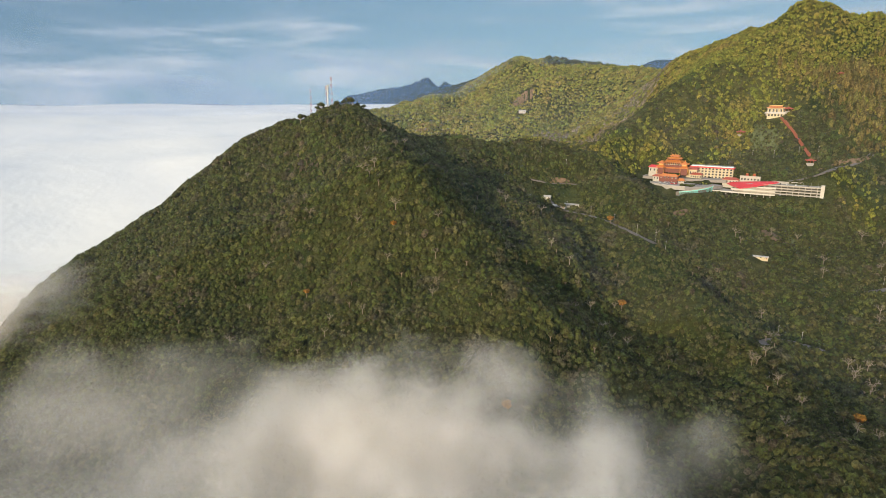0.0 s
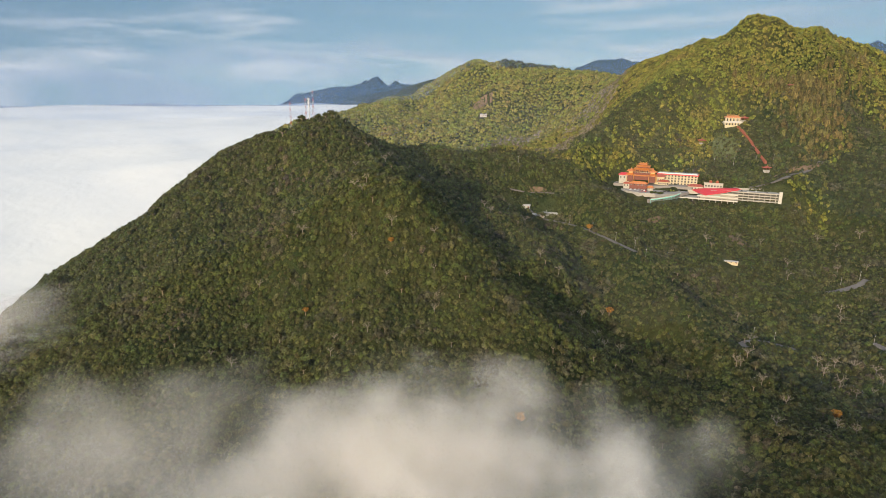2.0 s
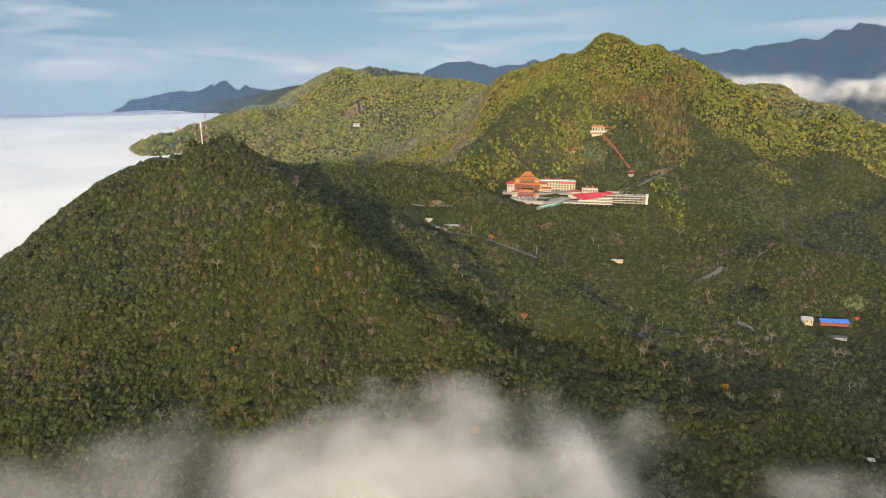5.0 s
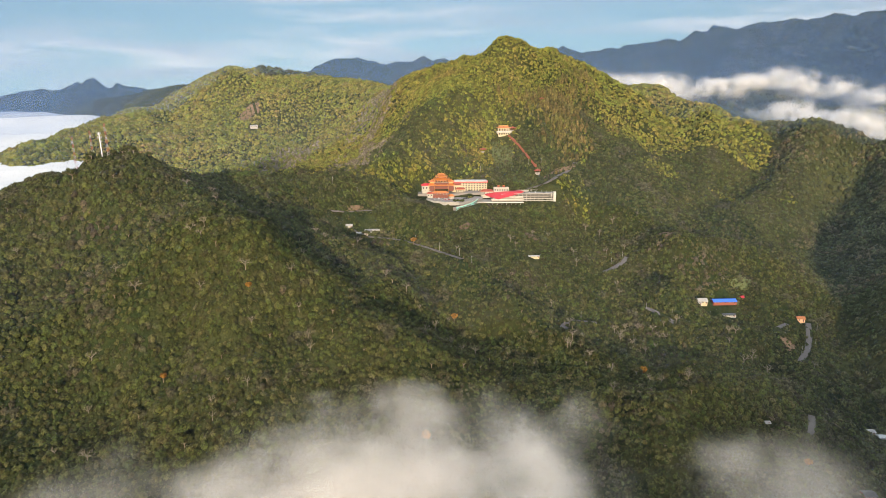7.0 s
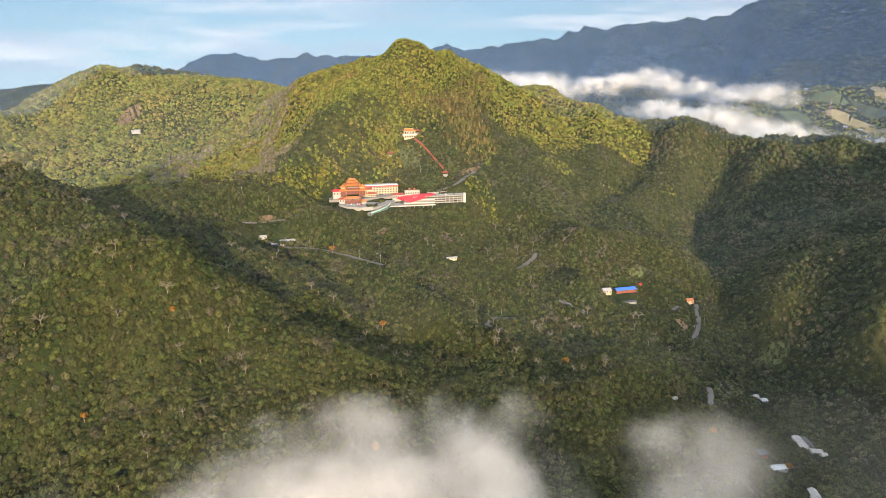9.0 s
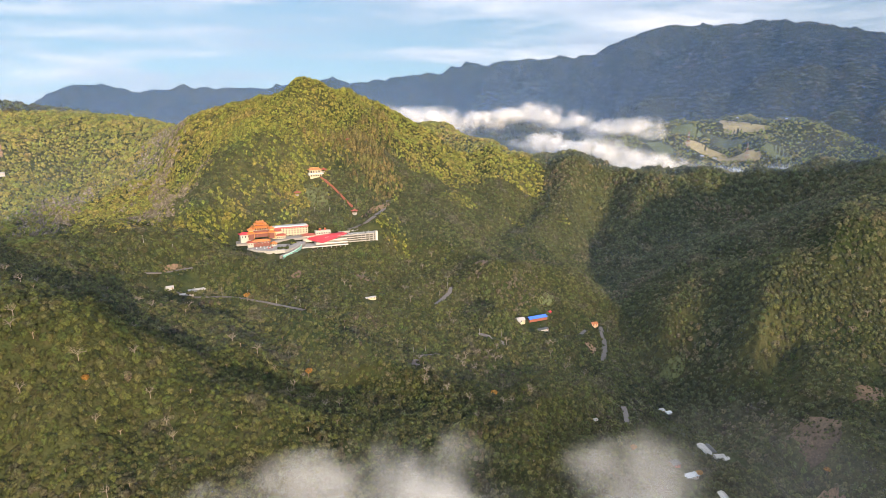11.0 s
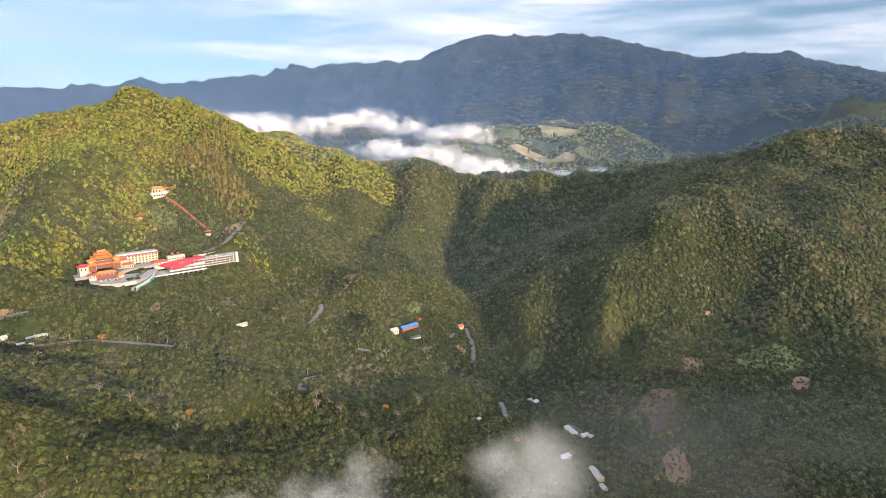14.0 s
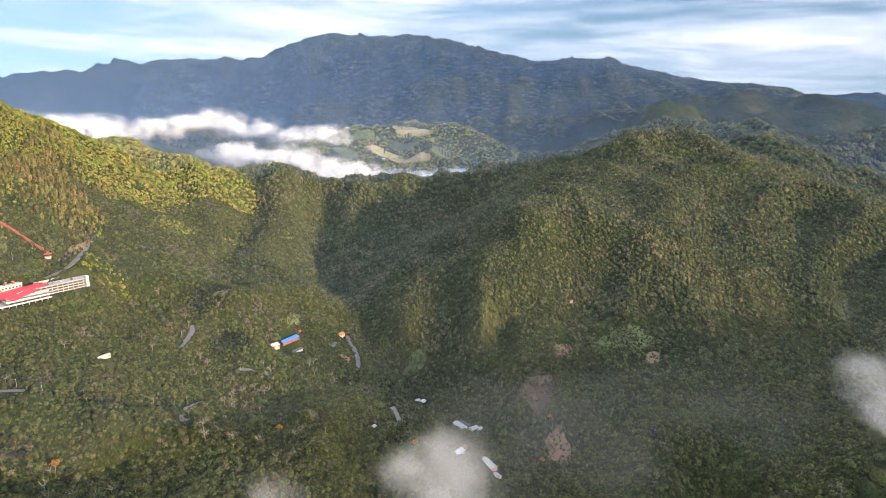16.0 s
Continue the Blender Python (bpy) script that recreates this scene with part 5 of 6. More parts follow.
def kerb(u0, v0, u1, v1, z, h, name="boundary_wall", label="low white wall along the temple forecourt", mat=None):
    a = math.degrees(math.atan2(v1 - v0, u1 - u0))
    t = thing(name, label, "wall", at_site(u0, v0, z, a))
    n = math.hypot(u1 - u0, v1 - v0)
    part("wall", box(0, n, -0.2, 0.2, -3, h, 0.04), mat or WHITE, t)
    part("coping", box(-0.1, n + 0.1, -0.32, 0.32, h, h + 0.18, 0.03), PALE, t)


temple()
tower(10.5, 7, -85.0, "small red and gold drum tower with orange roofs")
tower(36, 7, -85.0, "small red and gold bell tower with orange roofs")
hall("temple_wing", "low white temple wing with a red hipped roof", 3, 8, -87, 6, 4.5, 6.5, RED, WHITE, 8, 2.2, 0.4, 3)
hall("temple_gate", "front gate hall with an orange tiled roof", 22, -4, -92.0, 10, 2.5, 3.6, TILE, TIMBER, 0, 2.2, 0.9, 5)
hall("temple_wing", "side hall with a red roof beside the temple", 10, -3, -94, 5, 3, 4.6, LACQUER, WHITE, 0, 1.6, 0.3, 3)
hall("annex", "ornate cream annex with stepped red roofs", 43, 20, -91, 5.5, 6, 9.5, LACQUER, CREAM, 0, 2.4, 0.8, 4)
hall("annex", "low front annex with a terracotta roof", 48, 14, -92, 6, 3, 5.2, LACQUER, CREAM, 0, 1.8, 0.5, 5)
hotel()
hall("canteen", "white canteen with a dull red hipped roof", 84, 17, -95, 8, 5, 5, LACQUER, WHITE, 0, 2.0, 0.2, 5)
hall("kiosk", "small forecourt kiosk with a terracotta roof", 36, -7, -95, 3, 2.5, 2.8, TILE, WHITE, 20, 2.2, 0.3, 2)
white_block()
market()
garage()
pad("pavement", "worn grey paved car park before the temple", LOT, [(6, -2), (4, -14), (14, -31), (30, -39), (46, -38), (62, -22), (72, -12), (78, 4), (60, 8), (40, 2)], -95.6)
pad("forecourt", "worn grey paved temple forecourt", LOT, [(-8, 0), (-8, 16), (40, 26), (84, 26), (80, 10), (48, 4), (40, 1), (6, -1)], -91.0)
ramp()
shrub_row(40, 52, -29, -22, -95.6)
kerb(4, -14, 14, -31, -95.6, 1.2)
kerb(14, -31, 30, -39, -95.6, 1.1, label="low weathered wall along the car park edge", mat=CONCRETE)
kerb(30, -39, 46, -38, -95.6, 1.1, label="low weathered wall along the car park edge", mat=CONCRETE)
kerb(6, -1.5, 40, 1.5, -95.6, 3.2)
kerb(46, 4, 60, 8.5, -95.6, 3.4, label="white wall below the annex")
for k, (u, v, a, c) in enumerate(((20, -12, 80, 0), (24, -12, 82, 1), (28, -13, 78, 0), (31, -14, 80, 0), (33, -19, 75, 2), (29, -20, 80, 2), (24, -19, 84, 1), (53, -13, 20, 3), (57, -11, 25, 3), (15, -14, 85, 0))):
    car(u, v, -95.55, a, PAINTS[c], ("white", "silver", "red", "black")[c] + " parked car on the grey car park")
for k, (u, c) in enumerate(((126, 0), (133, 3), (139, 1), (147, 0), (158, 3))):
    car(u, 3, -90.5, 88, PAINTS[c], ("white", "silver", "red", "black")[c] + " car parked on the open garage deck")
kerb(124, 17, 150, 19, -91, 1.8, "retaining_wall", "weathered concrete retaining wall above the garage", CONCRETE)
kerb(150, 19, 186, 27, -90, 1.6, "retaining_wall", "weathered concrete retaining wall above the garage", CONCRETE)


# houses along the valley
def house(name, label, x, y, turn, w, d, h, wall, roof, rise=1.6, lift=0.4, windows=3, flat=False):
    h = h * 0.58
    z = float(np.mean(on_ground([x - d / 2, x + d / 2, x, x], [y, y, y - d / 2, y + d / 2]))) + lift - 1.1
    t = thing(name, label, "house", pose(x, y, z, 0, 0, turn))
    part("wall", box(-w / 2, w / 2, -d / 2, d / 2, -1.8, h), wall, t)
    if flat:
        part("roof", box(-w / 2 - 0.4, w / 2 + 0.4, -d / 2 - 0.4, d / 2 + 0.4, h, h + 0.35, 0.06), roof, t)
    else:
        part("roof", gable(w / 2, d / 2, h, rise), roof, t)
        part("gable_wall", box(-w / 2 + 0.02, w / 2 - 0.02, -d / 6, d / 6, h, h + rise * 0.55), wall, t)
    for k in range(windows):
        p = -w / 2 + (k + 0.5) * w / windows
        f = part("window", box(p - 0.7, p + 0.7, -d / 2 - 0.1, -d / 2 + 0.05, h * 0.4, h * 0.8), PALE, t)
        part("pane", box(p - 0.58, p + 0.58, -d / 2 - 0.14, -d / 2 - 0.09, h * 0.4 + 0.12, h * 0.8 - 0.12), GLASS, f)
    part("door", box(w / 2 - 1.9, w / 2 - 1.0, -d / 2 - 0.08, -d / 2 + 0.05, 0, 2.05), BRICK, t)
    return t


house("roadside_house", "long low white house with a pale tin roof", 138, 631, -24, 17, 6, 3.4, WHITE, TIN, 0.8, 0.5, 5)
house("roadside_house", "low white shed beside the hill road", 124, 627, -24, 13, 5, 3.4, WHITE, TIN, 0.8, 0.8, 4)
house("roadside_house", "small white cottage with a pale roof", 113, 640, -20, 8, 5, 3.4, WHITE, TIN, 1.4, 0.5, 2)
house("tin_shed", "pale tin shed among the trees", 287, 518, -25, 12, 4, 3.4, CREAM, TIN, 0.5, 1.5, 3)
house("villa", "cream two-storey villa with a pale gabled roof", 428, 397, -35, 10, 8, 7, CREAM, TIN, 2.2, 1.0, 3)
house("villa_annex", "white flat-roofed annex beside the villa", 421, 396, -35, 6, 5, 3.5, WHITE, TIN, 1, 1.0, 2, True)
house("farm_shed", "long shed with a bright blue sheet roof", 451, 386, -29, 26, 8, 4.4, BRICK, BLUE, 2.0, 2.4, 5)
house("tar_shed", "low dark tar-roofed shed with a white end", 443, 373, -29, 14, 5, 3.2, WHITE, DARKROOF, 0.8, 1.0, 3)
house("hut", "small red-roofed garden hut", 476, 381, -10, 4, 4, 2.6, BRICK, RED, 1.2, 1.0, 1)
house("gatehouse", "salmon house with an orange roof at the bend", 522, 338, -40, 8, 7, 6.5, SALMON, TILE, 1.8, 0.5, 2)
house("hamlet_house", "small pale-roofed farmhouse on the slope", 436, 220, -30, 7, 5, 3.4, CREAM, TIN, 1.2, 0.8, 2)
house("hamlet_house", "small farmhouse with a dusty tin roof", 445, 214, -30, 6, 5, 3.2, WHITE, SHEET, 1.0, 0.8, 2)
house("hamlet_hall", "long white hall with a pale tin roof", 396, 162, 44, 22, 7, 4.8, WHITE, TIN, 1.2, 0.8, 5)
house("hamlet_house", "dark-roofed barn behind the white hall", 401, 156, 44, 24, 5, 4.6, BRICK, DARKROOF, 1.0, 0.8, 4)
house("hamlet_house", "white house at the end of the hall", 383, 147, -50, 9, 6, 4.2, WHITE, TIN, 1.4, 0.8, 2)
house("hamlet_house", "little white outhouse with tin roof", 378, 140, -40, 5, 4, 3, WHITE, TIN, 1.0, 0.8, 1)
house("hamlet_house", "red and white two-storey house", 341, 178, -30, 9, 7, 6.5, BRICK, DARKROOF, 1.2, 0.5, 3)
house("hamlet_shed", "long grey-roofed open shed", 333, 162, -34, 17, 6, 4.0, CONCRETE, SHEET, 0.8, 0.8, 4)
house("hamlet_house", "white house with a pale tin roof by the stream", 322, 126, 40, 11, 7, 5, SALMON, TIN, 1.8, 0.6, 3)
house("hamlet_house", "low white house beside the stream", 329, 131, 40, 10, 6, 4, WHITE, TIN, 1.5, 0.6, 3)
house("hamlet_house", "small white shed beside the stream", 311, 120, 40, 8, 5, 3.8, SALMON, TIN, 1.2, 0.6, 2)
house("hamlet_house", "white hut by the footpath", 324, 252, -30, 4, 3.5, 2.6, WHITE, TIN, 0.8, 0.6, 1)
house("mountain_house", "white house alone on the far slope", 160, 1239, -10, 14, 9, 7, WHITE, TIN, 1.4, 2.0, 3)
house("field_hut", "small hut with a red roof on the terraced field", 556, 22, -60, 5, 4, 2.6, WHITE, LACQUER, 1.0, 0.6, 1)
for k, (x, y) in enumerate(((1700, 560), (1722, 520), (1690, 610), (1745, 430), (1560, 470), (1570, 440), (1752, 300))):
    house("far_farmhouse", "pale farmhouse on the terraced hill", x, y, 20 * k, 10, 7, 4, CONCRETE, SHEET, 1.6, 1.0, 2)


def shrine():
    z = -19.0
    t = thing("hillside_shrine", "white hillside shrine with an orange tiled roof", "shrine", pose(396, 728, z, 0, 0, -26))
    part("podium", box(-10, 10, -5, 6, -4, 0.5, 0.1), WHITE, t, "white terrace")
    part("lower_roof", swept_roof(0, -4.2, 11.5, 3.4, -1.2, 0.3, 10.2, 1.6, 0.5), PALE, t, "pale lean-to roof")
    part("podium", box(-8.5, 8.5, -6.2, 6, -9, -1.2, 0.1), CREAM, t, "cream lower storey")
    for k in range(5):
        part("window", box(-7.4 + k * 3.3, -5.6 + k * 3.3, -6.32, -6.1, -4.6, -2.2), GLASS, t)
    part("wall", box(-8, 8, -3, 5, 0.5, 5), CREAM, t)
    for k in range(6):
        part("column", rod((-8.5 + k * 3.4, -4.4, 0.5), (-8.5 + k * 3.4, -4.4, 5), 0.3, 0.3), WHITE, t)
    for k in range(4):
        part("door", box(-6.9 + k * 3.8, -4.9 + k * 3.8, -3.15, -2.95, 0.5, 3.6), GLASS, t)
    r = part("roof", swept_roof(0, 0.5, 9.6, 6.0, 5, 7.0, 6.5, 1.2, 0.9), TILE, t, "orange tiled roof")
    part("ridge", box(-6.8, 6.8, 0.3, 0.8, 7.4, 8.0), GOLD, r)
    for x in (-6.6, 6.6):
        part("finial", rod((x, 0.5, 7.8), (x * 1.1, 0.5, 9), 0.3, 0.05, 6), GOLD, r)


def pavilion(x, y, lift, label):
    z = float(on_ground(x, y)) + lift
    t = thing("pavilion", label, "pavilion", pose(x, y, z, 0, 0, 15), "red pavilions on the hill path")
    part("floor", box(-2.6, 2.6, -2.6, 2.6, -3, 0.2), CONCRETE, t)
    for a in (-2.1, 2.1):
        for b in (-2.1, 2.1):
            part("column", rod((a, b, 0.2), (a, b, 3.2), 0.18, 0.18), LACQUER, t)
    r = part("roof", swept_roof(0, 0, 3.8, 3.8, 3.1, 5.2, 0.3, 0.3, 0.8), LACQUER, t, "red swept roof")
    part("finial", rod((0, 0, 5.1), (0, 0, 6.2), 0.2, 0.05, 6), GOLD, r)


shrine()
pavilion(403, 656, 1.5, "small red pavilion at the foot of the steps")
pavilion(408, 722, 0.8, "small red pavilion beside the shrine terrace")
pavilion(352, 716, 1.0, "small red pavilion among the trees")
pavilion(470, 735, 0.5, "small red pavilion high on the slope")


def steps(run, width, label):
    """A stairway laid up the slope, with a low parapet on each side."""
    pts = along([(x, y, 0) for x, y in run], 1.6)
    t = thing("hill_stairway", label, "stairs", pose(run[0][0], run[0][1], float(on_ground(*run[0]))))
    x0, y0, z0 = t.matrix_world.translation
    zs = on_ground([p[0] for p in pts], [p[1] for p in pts]) + 2.2
    zs = np.convolve(np.pad(zs, 6, mode="edge"), np.ones(13) / 13, "valid")
    rail = [bmesh.new(), bmesh.new()]
    for i in range(len(pts) - 1):
        (ax, ay, _), (bx, by, _) = pts[i], pts[i + 1]
        a = math.degrees(math.atan2(by - ay, bx - ax))
        m = pose((ax + bx) / 2 - x0, (ay + by) / 2 - y0, float(zs[i]) - z0, 0, 0, a)
        if i == 0:
            first = part("step", box(-0.9, 0.9, -width / 2, width / 2, -3.0, 0.0), BRICK, t, "brick-red step")
            first.matrix_basis = m
        else:
            again("step", first, t, *m.translation, a)
        for bm, s in zip(rail, (-1, 1)):
            n = len(bm.verts)
            box(-0.9, 0.9, s * (width / 2 + 0.2) - 0.2, s * (width / 2 + 0.2) + 0.2, -3.0, 0.5, bm=bm)
            bm.verts.ensure_lookup_table()
            bmesh.ops.transform(bm, matrix=m, verts=bm.verts[n:])
    for bm in rail:
        part("parapet", bm, BRICK, t, "brick-red parapet")


steps([(405, 662), (403, 681), (400, 699), (398, 718)], 1.4, "brick-red stairway climbing to the shrine")


# masts and pylons
def lattice_mast(name, label, x, y, tall, wide, top, bays, arms=(), lift=0.0):
    z = float(on_ground(x, y)) + lift
    t = thing(name, label, "mast", pose(x, y, z, 0, 0, 20))
    for k in range(bays):
        a, b = k / bays, (k + 1) / bays
        wa, wb = (wide + (top - wide) * a) / 2, (wide + (top - wide) * b) / 2
        bm = bmesh.new()
        r = max(0.07, wide * 0.035)
        for sx, sy in ((-1, -1), (1, -1), (1, 1), (-1, 1)):
            rod((sx * wa, sy * wa, tall * a), (sx * wb, sy * wb, tall * b), r, r, 4, bm)
            ex, ey = -sy, sx
            rod((sx * wa, sy * wa, tall * a), (ex * wb, ey * wb, tall * b), r * 0.7, r * 0.7, 4, bm)
            rod((sx * wb, sy * wb, tall * b), (ex * wb, ey * wb, tall * b), r * 0.7, r * 0.7, 4, bm)
        part("section", bm, LACQUER if (bays - k) % 2 else TIN, t, "red lattice section" if (bays - k) % 2 else "white lattice section")
    for h, w in arms:
        bm = rod((-w, 0, tall * h), (w, 0, tall * h), 0.16, 0.16, 4)
        rod((-w, 0, tall * h), (0, 0, tall * h + 2), 0.1, 0.1, 4, bm), rod((w, 0, tall * h), (0, 0, tall * h + 2), 0.1, 0.1, 4, bm)
        part("cross_arm", bm, TIN, t)
    return t


lattice_mast("radio_mast", "tall red and white lattice radio mast", -144, 664, 31, 1.5, 0.9, 9, lift=-1)
lattice_mast("radio_mast", "slender red and white lattice radio mast", -117, 641, 33, 1.6, 0.9, 9, lift=-1)
lattice_mast("radio_mast", "red and white lattice radio mast behind the hilltop", -129, 675, 32, 1.5, 0.9, 9, lift=-1)
lattice_mast("power_pylon", "red and white power pylon below the terraced hill", 1586, 517, 40, 7, 1.4, 7, ((0.7, 6), (0.82, 5.5), (0.94, 5)))
lattice_mast("power_pylon", "red and white power pylon below the terraced hill", 1560, 359, 38, 7, 1.4, 7, ((0.7, 6), (0.82, 5.5), (0.94, 5)))
lattice_mast("power_pylon", "pale grey power pylon near the cloud", 1500, 660, 26, 4, 1.0, 6, ((0.8, 4), (0.94, 3.5)))


def aerial_pole(x, y):
    z = float(on_ground(x, y)) - 1
    t = thing("aerial_pole", "steel pole with white panel aerials", "mast", pose(x, y, z))
    part("pole", rod((0, 0, 0), (0, 0, 25), 0.55, 0.4), STEEL, t)
    for h in (20, 23.5):
        ring = part("platform", rod((0, 0, h), (0, 0, h + 0.3), 1.5, 1.5, 10), STEEL, t)
        for k in range(5):
            a = k * 1.257
            part("panel", box(math.cos(a) * 1.6 - 0.25, math.cos(a) * 1.6 + 0.25, math.sin(a) * 1.6 - 0.25, math.sin(a) * 1.6 + 0.25, h - 0.6, h + 1.8), TIN, ring, "white panel aerial")
    part("dish", dome(0.9, -0.6, 17, 0.8, 0.8), TIN, t, "white dish")


aerial_pole(-122, 646)


def utility_pole(x, y):
    z = float(on_ground(x, y)) - 0.5
    t = thing("utility_pole", "weathered concrete utility pole by the road", "pole", pose(x, y, z, 0, 0, 40), "poles along the valley roads")
    part("pole", rod((0, 0, 0), (0, 0, 10), 0.17, 0.11), CONCRETE, t)
    arm = part("cross_arm", box(-1.1, 1.1, -0.07, 0.07, 9.2, 9.4), STEEL, t)
    for k in (-0.9, 0.0, 0.9):
        part("insulator", rod((k, 0, 9.4), (k, 0, 9.7), 0.09, 0.06, 6), WHITE, arm)


for x, y in ((132, 624), (154, 609), (174, 592), (188, 562), (196, 533), (198, 512), (346, 404), (362, 384), (280, 431), (262, 433), (398, 488), (378, 486), (520, 318), (492, 304),
             (470, 305), (110, 676), (138, 670), (330, 690), (352, 682), (372, 674), (396, 668), (414, 662)):
    utility_pole(x, y)


# roads and open ground
def road_ribbon(name, label, run, width):
    pts = np.array(road_line(run, 4.0))
    d = np.gradient(pts[:, :2], axis=0)
    d /= np.linalg.norm(d, axis=1)[:, None]
    side = np.stack([-d[:, 1], d[:, 0]], 1)
    cols = [(-width / 2 - 0.35, -0.9), (-width / 2 - 0.35, 0.34), (-width / 2, 0.34), (-width / 2, 0.2), (0, 0.26), (width / 2, 0.2), (width / 2, 0.34), (width / 2 + 0.35, 0.34), (width / 2 + 0.35, -0.9)]
    v = np.stack([np.c_[pts[:, :2] + side * o, pts[:, 2] + h] for o, h in cols], 1)
    n, k = len(pts), len(cols)
    i = (np.arange(n - 1)[:, None] * k + np.arange(k - 1)).ravel()
    ob = new(name, mesh_of(name, v.reshape(-1, 3), np.stack([i, i + k, i + k + 1, i + 1], 1), ASPHALT, smooth=False))
    return tagged(ob, label, "road", kind="structure")


for name, run, width in ROADS:
    road_ribbon("road", "worn grey asphalt road winding through the forest", run, width)


def field(name, label, x, y, hw, hd, turn, mat, seed):
    """A patch of open ground laid over the slope, with a ragged edge."""
    rng = np.random.default_rng(seed)
    n, rings = 40, 9
    wob = 1 + 0.25 * np.convolve(np.tile(rng.normal(0, 1, n), 3), np.ones(5) / 5, "same")[n:2 * n]
    a = np.linspace(0, 2 * np.pi, n, endpoint=False)
    c, s = math.cos(radians(turn)), math.sin(radians(turn))
    px, py = [np.array([0.0])], [np.array([0.0])]
    for k in range(1, rings + 1):
        px.append(np.cos(a) * hw * wob * k / rings), py.append(np.sin(a) * hd * wob * k / rings)
    u, v = np.concatenate(px), np.concatenate(py)
    gx, gy = x + u * c - v * s, y + u * s + v * c
    gz = on_ground(gx, gy) + 0.45
    gz[-n:] -= 1.2
    faces = [(0, 1 + i, 1 + (i + 1) % n, 1 + (i + 1) % n) for i in range(n)]
    bm = bmesh.new()
    vs = [bm.verts.new(p) for p in zip(gx, gy, gz)]
    for i in range(n):
        bm.faces.new((vs[0], vs[1 + i], vs[1 + (i + 1) % n]))
    for k in range(rings - 1):
        for i in range(n):
            j = (i + 1) % n
            bm.faces.new((vs[1 + k * n + i], vs[1 + (k + 1) * n + i], vs[1 + (k + 1) * n + j], vs[1 + k * n + j]))
    me = bpy.data.meshes.new(name)
    bm.to_mesh(me)
    bm.free()
    me.materials.append(mat)
    return tagged(new(name, me), label, "field", kind="structure")


for k, (x, y, hw, hd, turn, kind) in enumerate(OPEN + TERRACES):
    field("grass_field" if kind == "grass" else "bare_slope", "rough green grass clearing" if kind == "grass" else "bare brown earth slope", x, y, hw, hd, turn, GRASS if kind == "grass" else SOIL if k < len(OPEN) else DRY, k)


def scrub():
    rng = np.random.default_rng(21)
    xs, ys = [], []
    for cx, cy, hw, hd, turn, kind in OPEN:
        k = int(hw * hd / (1.1 if kind == "grass" else 3.0))
        a, r = rng.random(k) * 6.283, np.sqrt(rng.random(k)) * 1.05
        c, s = math.cos(radians(turn)), math.sin(radians(turn))
        u, v = np.cos(a) * r * hw, np.sin(a) * r * hd
        xs.append(cx + u * c - v * s), ys.append(cy + u * s + v * c)
    d = np.array([p[:2] for _, run, _ in ROADS for p in road_line(run, 0.8)])
    side = rng.uniform(3.2, 9.0, len(d)) * rng.choice([-1, 1], len(d))
    g = np.gradient(d, axis=0)
    g /= np.maximum(np.linalg.norm(g, axis=1), 1e-6)[:, None]
    xs.append(d[:, 0] - g[:, 1] * side), ys.append(d[:, 1] + g[:, 0] * side)
    x, y = np.concatenate(xs), np.concatenate(ys)
    size = rng.uniform(0.7, 3.2, len(x))
    tagged(crowns("scrub", x, y, size, 1, -0.2, 10, LEAVES, 22), "low green scrub on open ground and road verges", "scrub", kind="stuff")


scrub()


# single trees
def limb(bm, a, way, size, r, depth, rng):
    b = a + way * size
    rod(a, b, r, r * 0.62, 5, bm)
    if depth:
        for k in range(int(rng.integers(2, 4))):
            off = Vector(rng.normal(0, 0.55, 3))
            w = (way + off).normalized()
            w.z = max(w.z, 0.05)
            limb(bm, a + way * size * rng.uniform(0.65, 1.0), w.normalized(), size * rng.uniform(0.55, 0.8), r * 0.6, depth - 1, rng)


def leafy_tree(label, mat, seed, size):
    rng = np.random.default_rng(seed)
    t = thing("tree", label, "tree", pose(0, 0, 0), "single trees in the forest")
    trunk = rod((0, 0, -1.5), (0, 0, size * 0.55), size * 0.045, size * 0.025, 7)
    for k in range(4):
        a = k * 1.6 + rng.uniform(0, 1)
        rod((0, 0, size * 0.35), (math.cos(a) * size * 0.25, math.sin(a) * size * 0.25, size * 0.62), size * 0.02, size * 0.01, 5, trunk)
    part("trunk", trunk, BARK, t)
    bm = bmesh.new()
    for k in range(5):
        sv, sf = crown_shape(1, seed * 17 + k, -0.8, 40)
        s = size * (0.62 if k == 0 else rng.uniform(0.32, 0.5))
        p = (0, 0, size * 0.66) if k == 0 else (rng.normal(0, size * 0.2), rng.normal(0, size * 0.2), size * rng.uniform(0.55, 0.85))
        vs = [bm.verts.new((a * s + p[0], b * s + p[1], c * s * 0.9 + p[2])) for a, b, c in sv]
        for f in sf:
            bm.faces.new([vs[i] for i in f])
    part("crown", bm, mat, t)
    return t


def bare_tree(label, seed, size):
    rng = np.random.default_rng(seed)
    t = thing("bare_tree", label, "tree", pose(0, 0, 0), "leafless trees in the forest")
    part("trunk", rod((0, 0, -2), (0, 0, size * 0.4), size * 0.032, size * 0.022, 6), PALEBARK, t)
    for k in range(5):
        a = k * 1.257 + rng.uniform(0, 0.8)
        bm = bmesh.new()
        limb(bm, Vector((0, 0, size * rng.uniform(0.3, 0.4))), Vector((math.cos(a) * 0.7, math.sin(a) * 0.7, 0.75)).normalized(), size * 0.34, size * 0.018, 2, rng)
        part("limb", bm, PALEBARK, t)
    return t


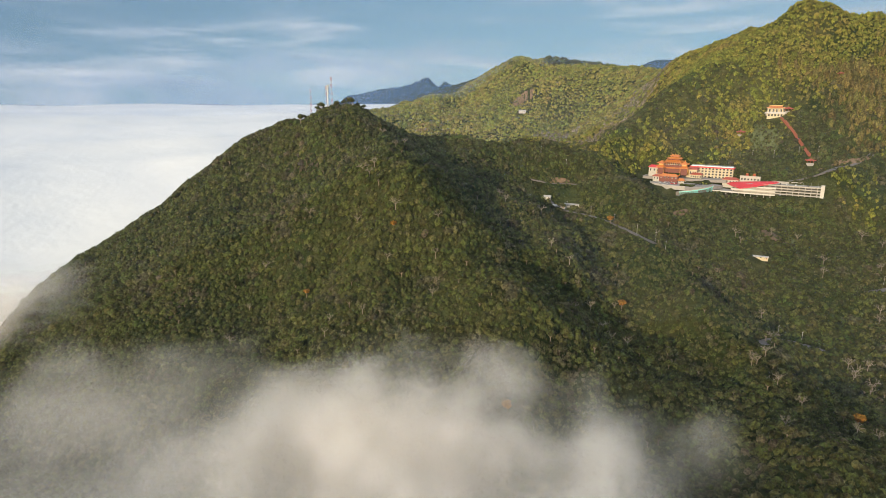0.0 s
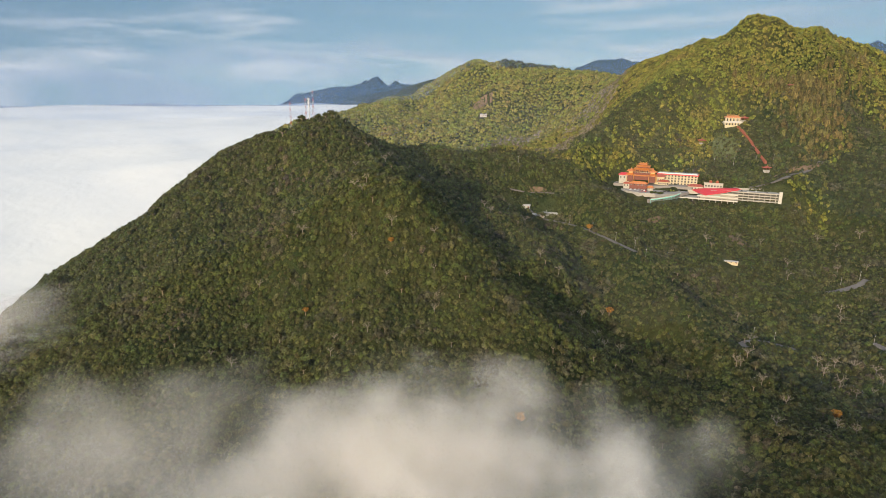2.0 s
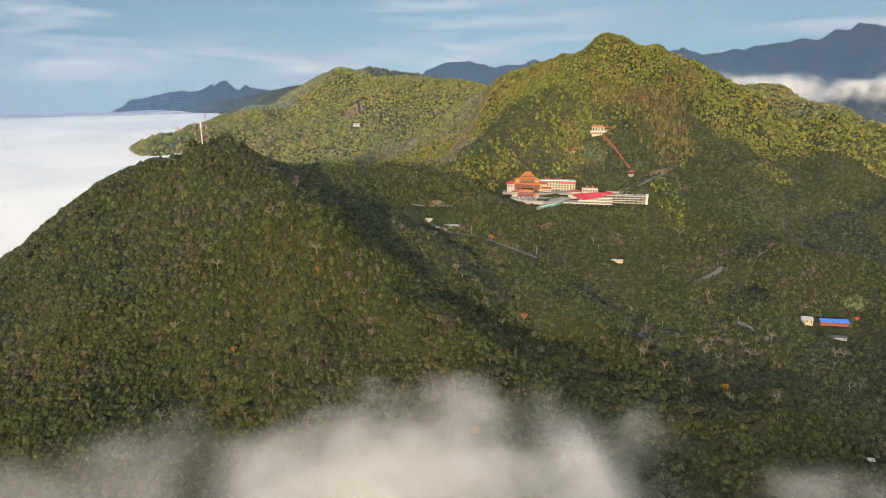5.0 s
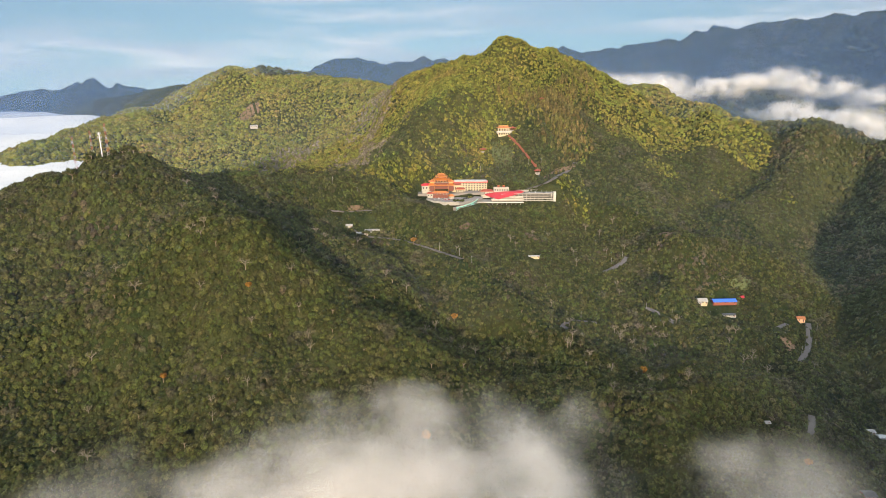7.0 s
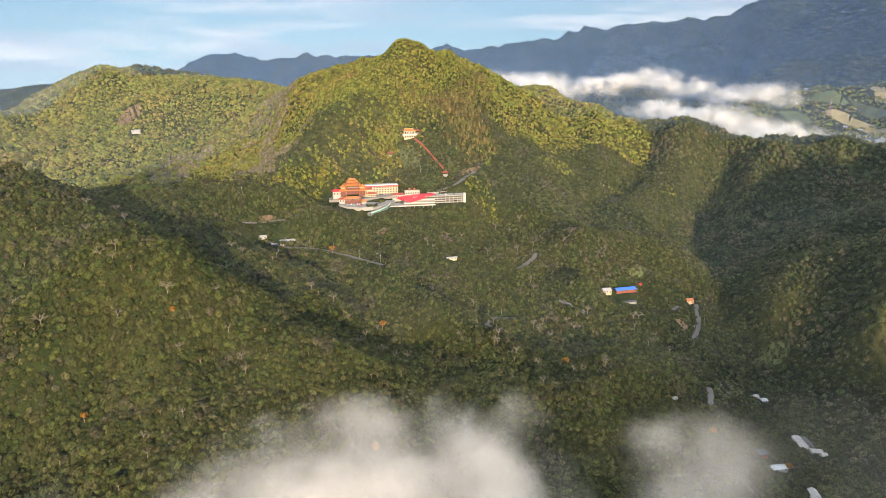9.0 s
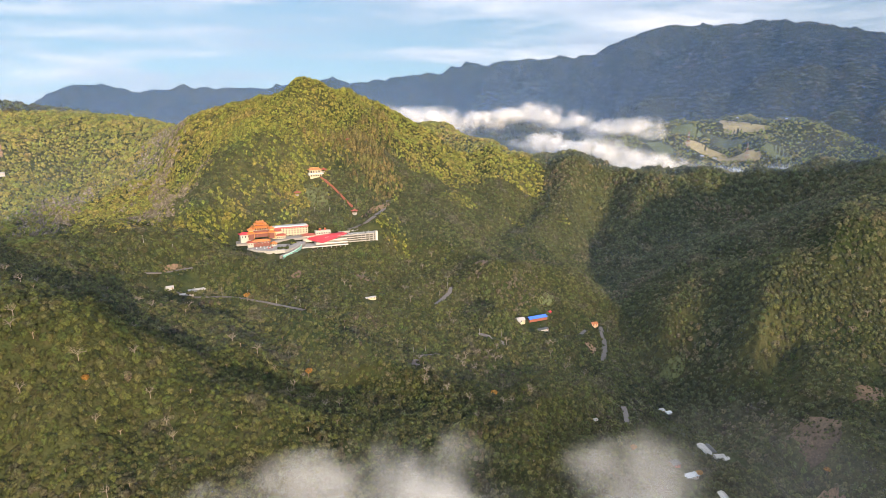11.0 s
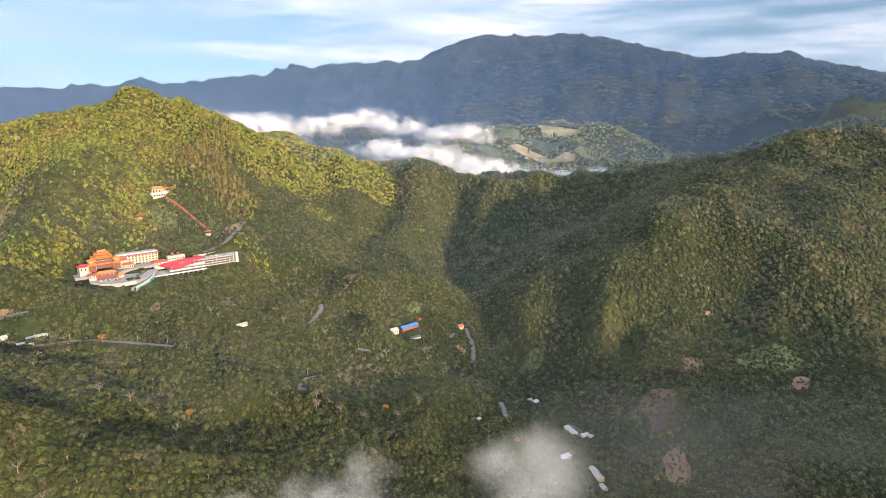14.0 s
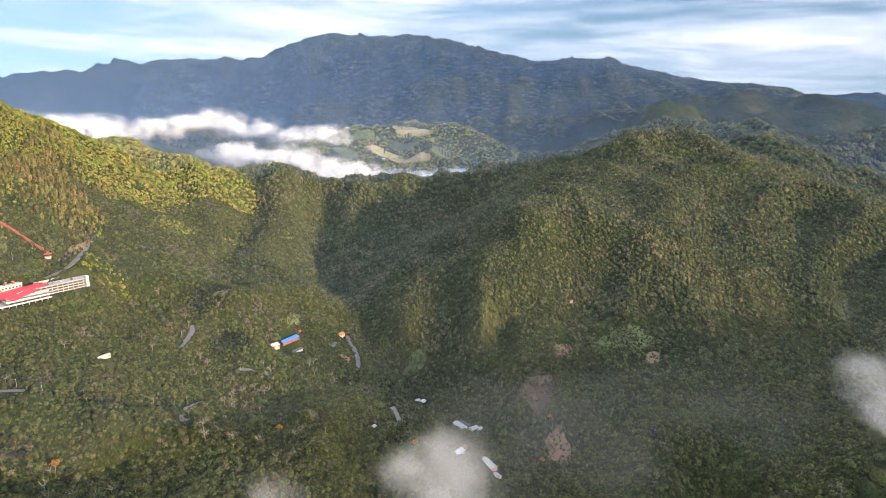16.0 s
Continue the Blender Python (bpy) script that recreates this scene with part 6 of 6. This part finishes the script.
def put(kinds, spots, lift, seed):
    """The first of each kind stands at its spot; the rest are copies."""
    rng = np.random.default_rng(seed)
    used = set()
    for i, (x, y) in enumerate(spots):
        k = i % len(kinds)
        m = pose(x, y, float(on_ground(x, y)) + lift, 0, 0, float(rng.uniform(0, 360)))
        if k in used:
            ob = copy_thing(kinds[k], m)
        else:
            used.add(k)
            kinds[k].matrix_world = m
            ob = kinds[k]
        ob.scale = (float(rng.uniform(0.8, 1.25)),) * 3


AUTUMN = make_leaves("orange_foliage", [(0.0, (0.20, 0.085, 0.016)), (0.5, (0.25, 0.12, 0.02)), (1.0, (0.18, 0.10, 0.022))])
put([leafy_tree("autumn tree with glowing orange leaves", AUTUMN, 71, 8.5)], [(150, 470), (-110, 455), (40, 330), (68, 255), (340, 155), (395, 60), (352, 70), (300, 205), (168, 585), (258, 330), (-40, 470)], 0, 7)
rng = np.random.default_rng(90)
ridge_spots = [(float(-387 + 300 * f + rng.normal(0, 8)), float(571 + 85 * f + rng.normal(0, 9))) for f in np.linspace(0.05, 1, 46)]
slope_spots = [(float(rng.uniform(-250, 230)), float(rng.uniform(380, 620))) for _ in range(110)] + [(float(rng.uniform(60, 330)), float(rng.uniform(240, 430))) for _ in range(60)]
put([leafy_tree("tall broadleaf tree with a rounded dark green crown", LEAVES, 73, 7.5), leafy_tree("broadleaf tree with a ragged green crown", LEAVES, 74, 7),
     leafy_tree("spreading broadleaf tree with an olive crown", LEAVES, 75, 8)], ridge_spots + slope_spots, 0, 8)
bare_spots = [(-44, 454), (-39, 480), (-60, 520), (95, 505), (108, 488), (112, 470), (120, 455), (128, 440), (130, 425), (140, 418), (300, 395), (312, 400), (322, 392), (335, 385), (345, 380),
              (300, 378), (330, 372), (318, 366), (540, 60), (560, 50), (575, 40), (590, 65), (548, 20)]
bare_spots += [(float(rng.uniform(-200, 150)), float(rng.uniform(400, 620))) for _ in range(30)] + [(float(rng.uniform(200, 480)), float(rng.uniform(280, 560))) for _ in range(45)]
put([bare_tree("leafless tree with pale bare branches", 81, 8.5), bare_tree("leafless tree with bleached spreading limbs", 82, 9.5), bare_tree("dead grey tree standing in the forest", 83, 8)], bare_spots, 1.2, 9)
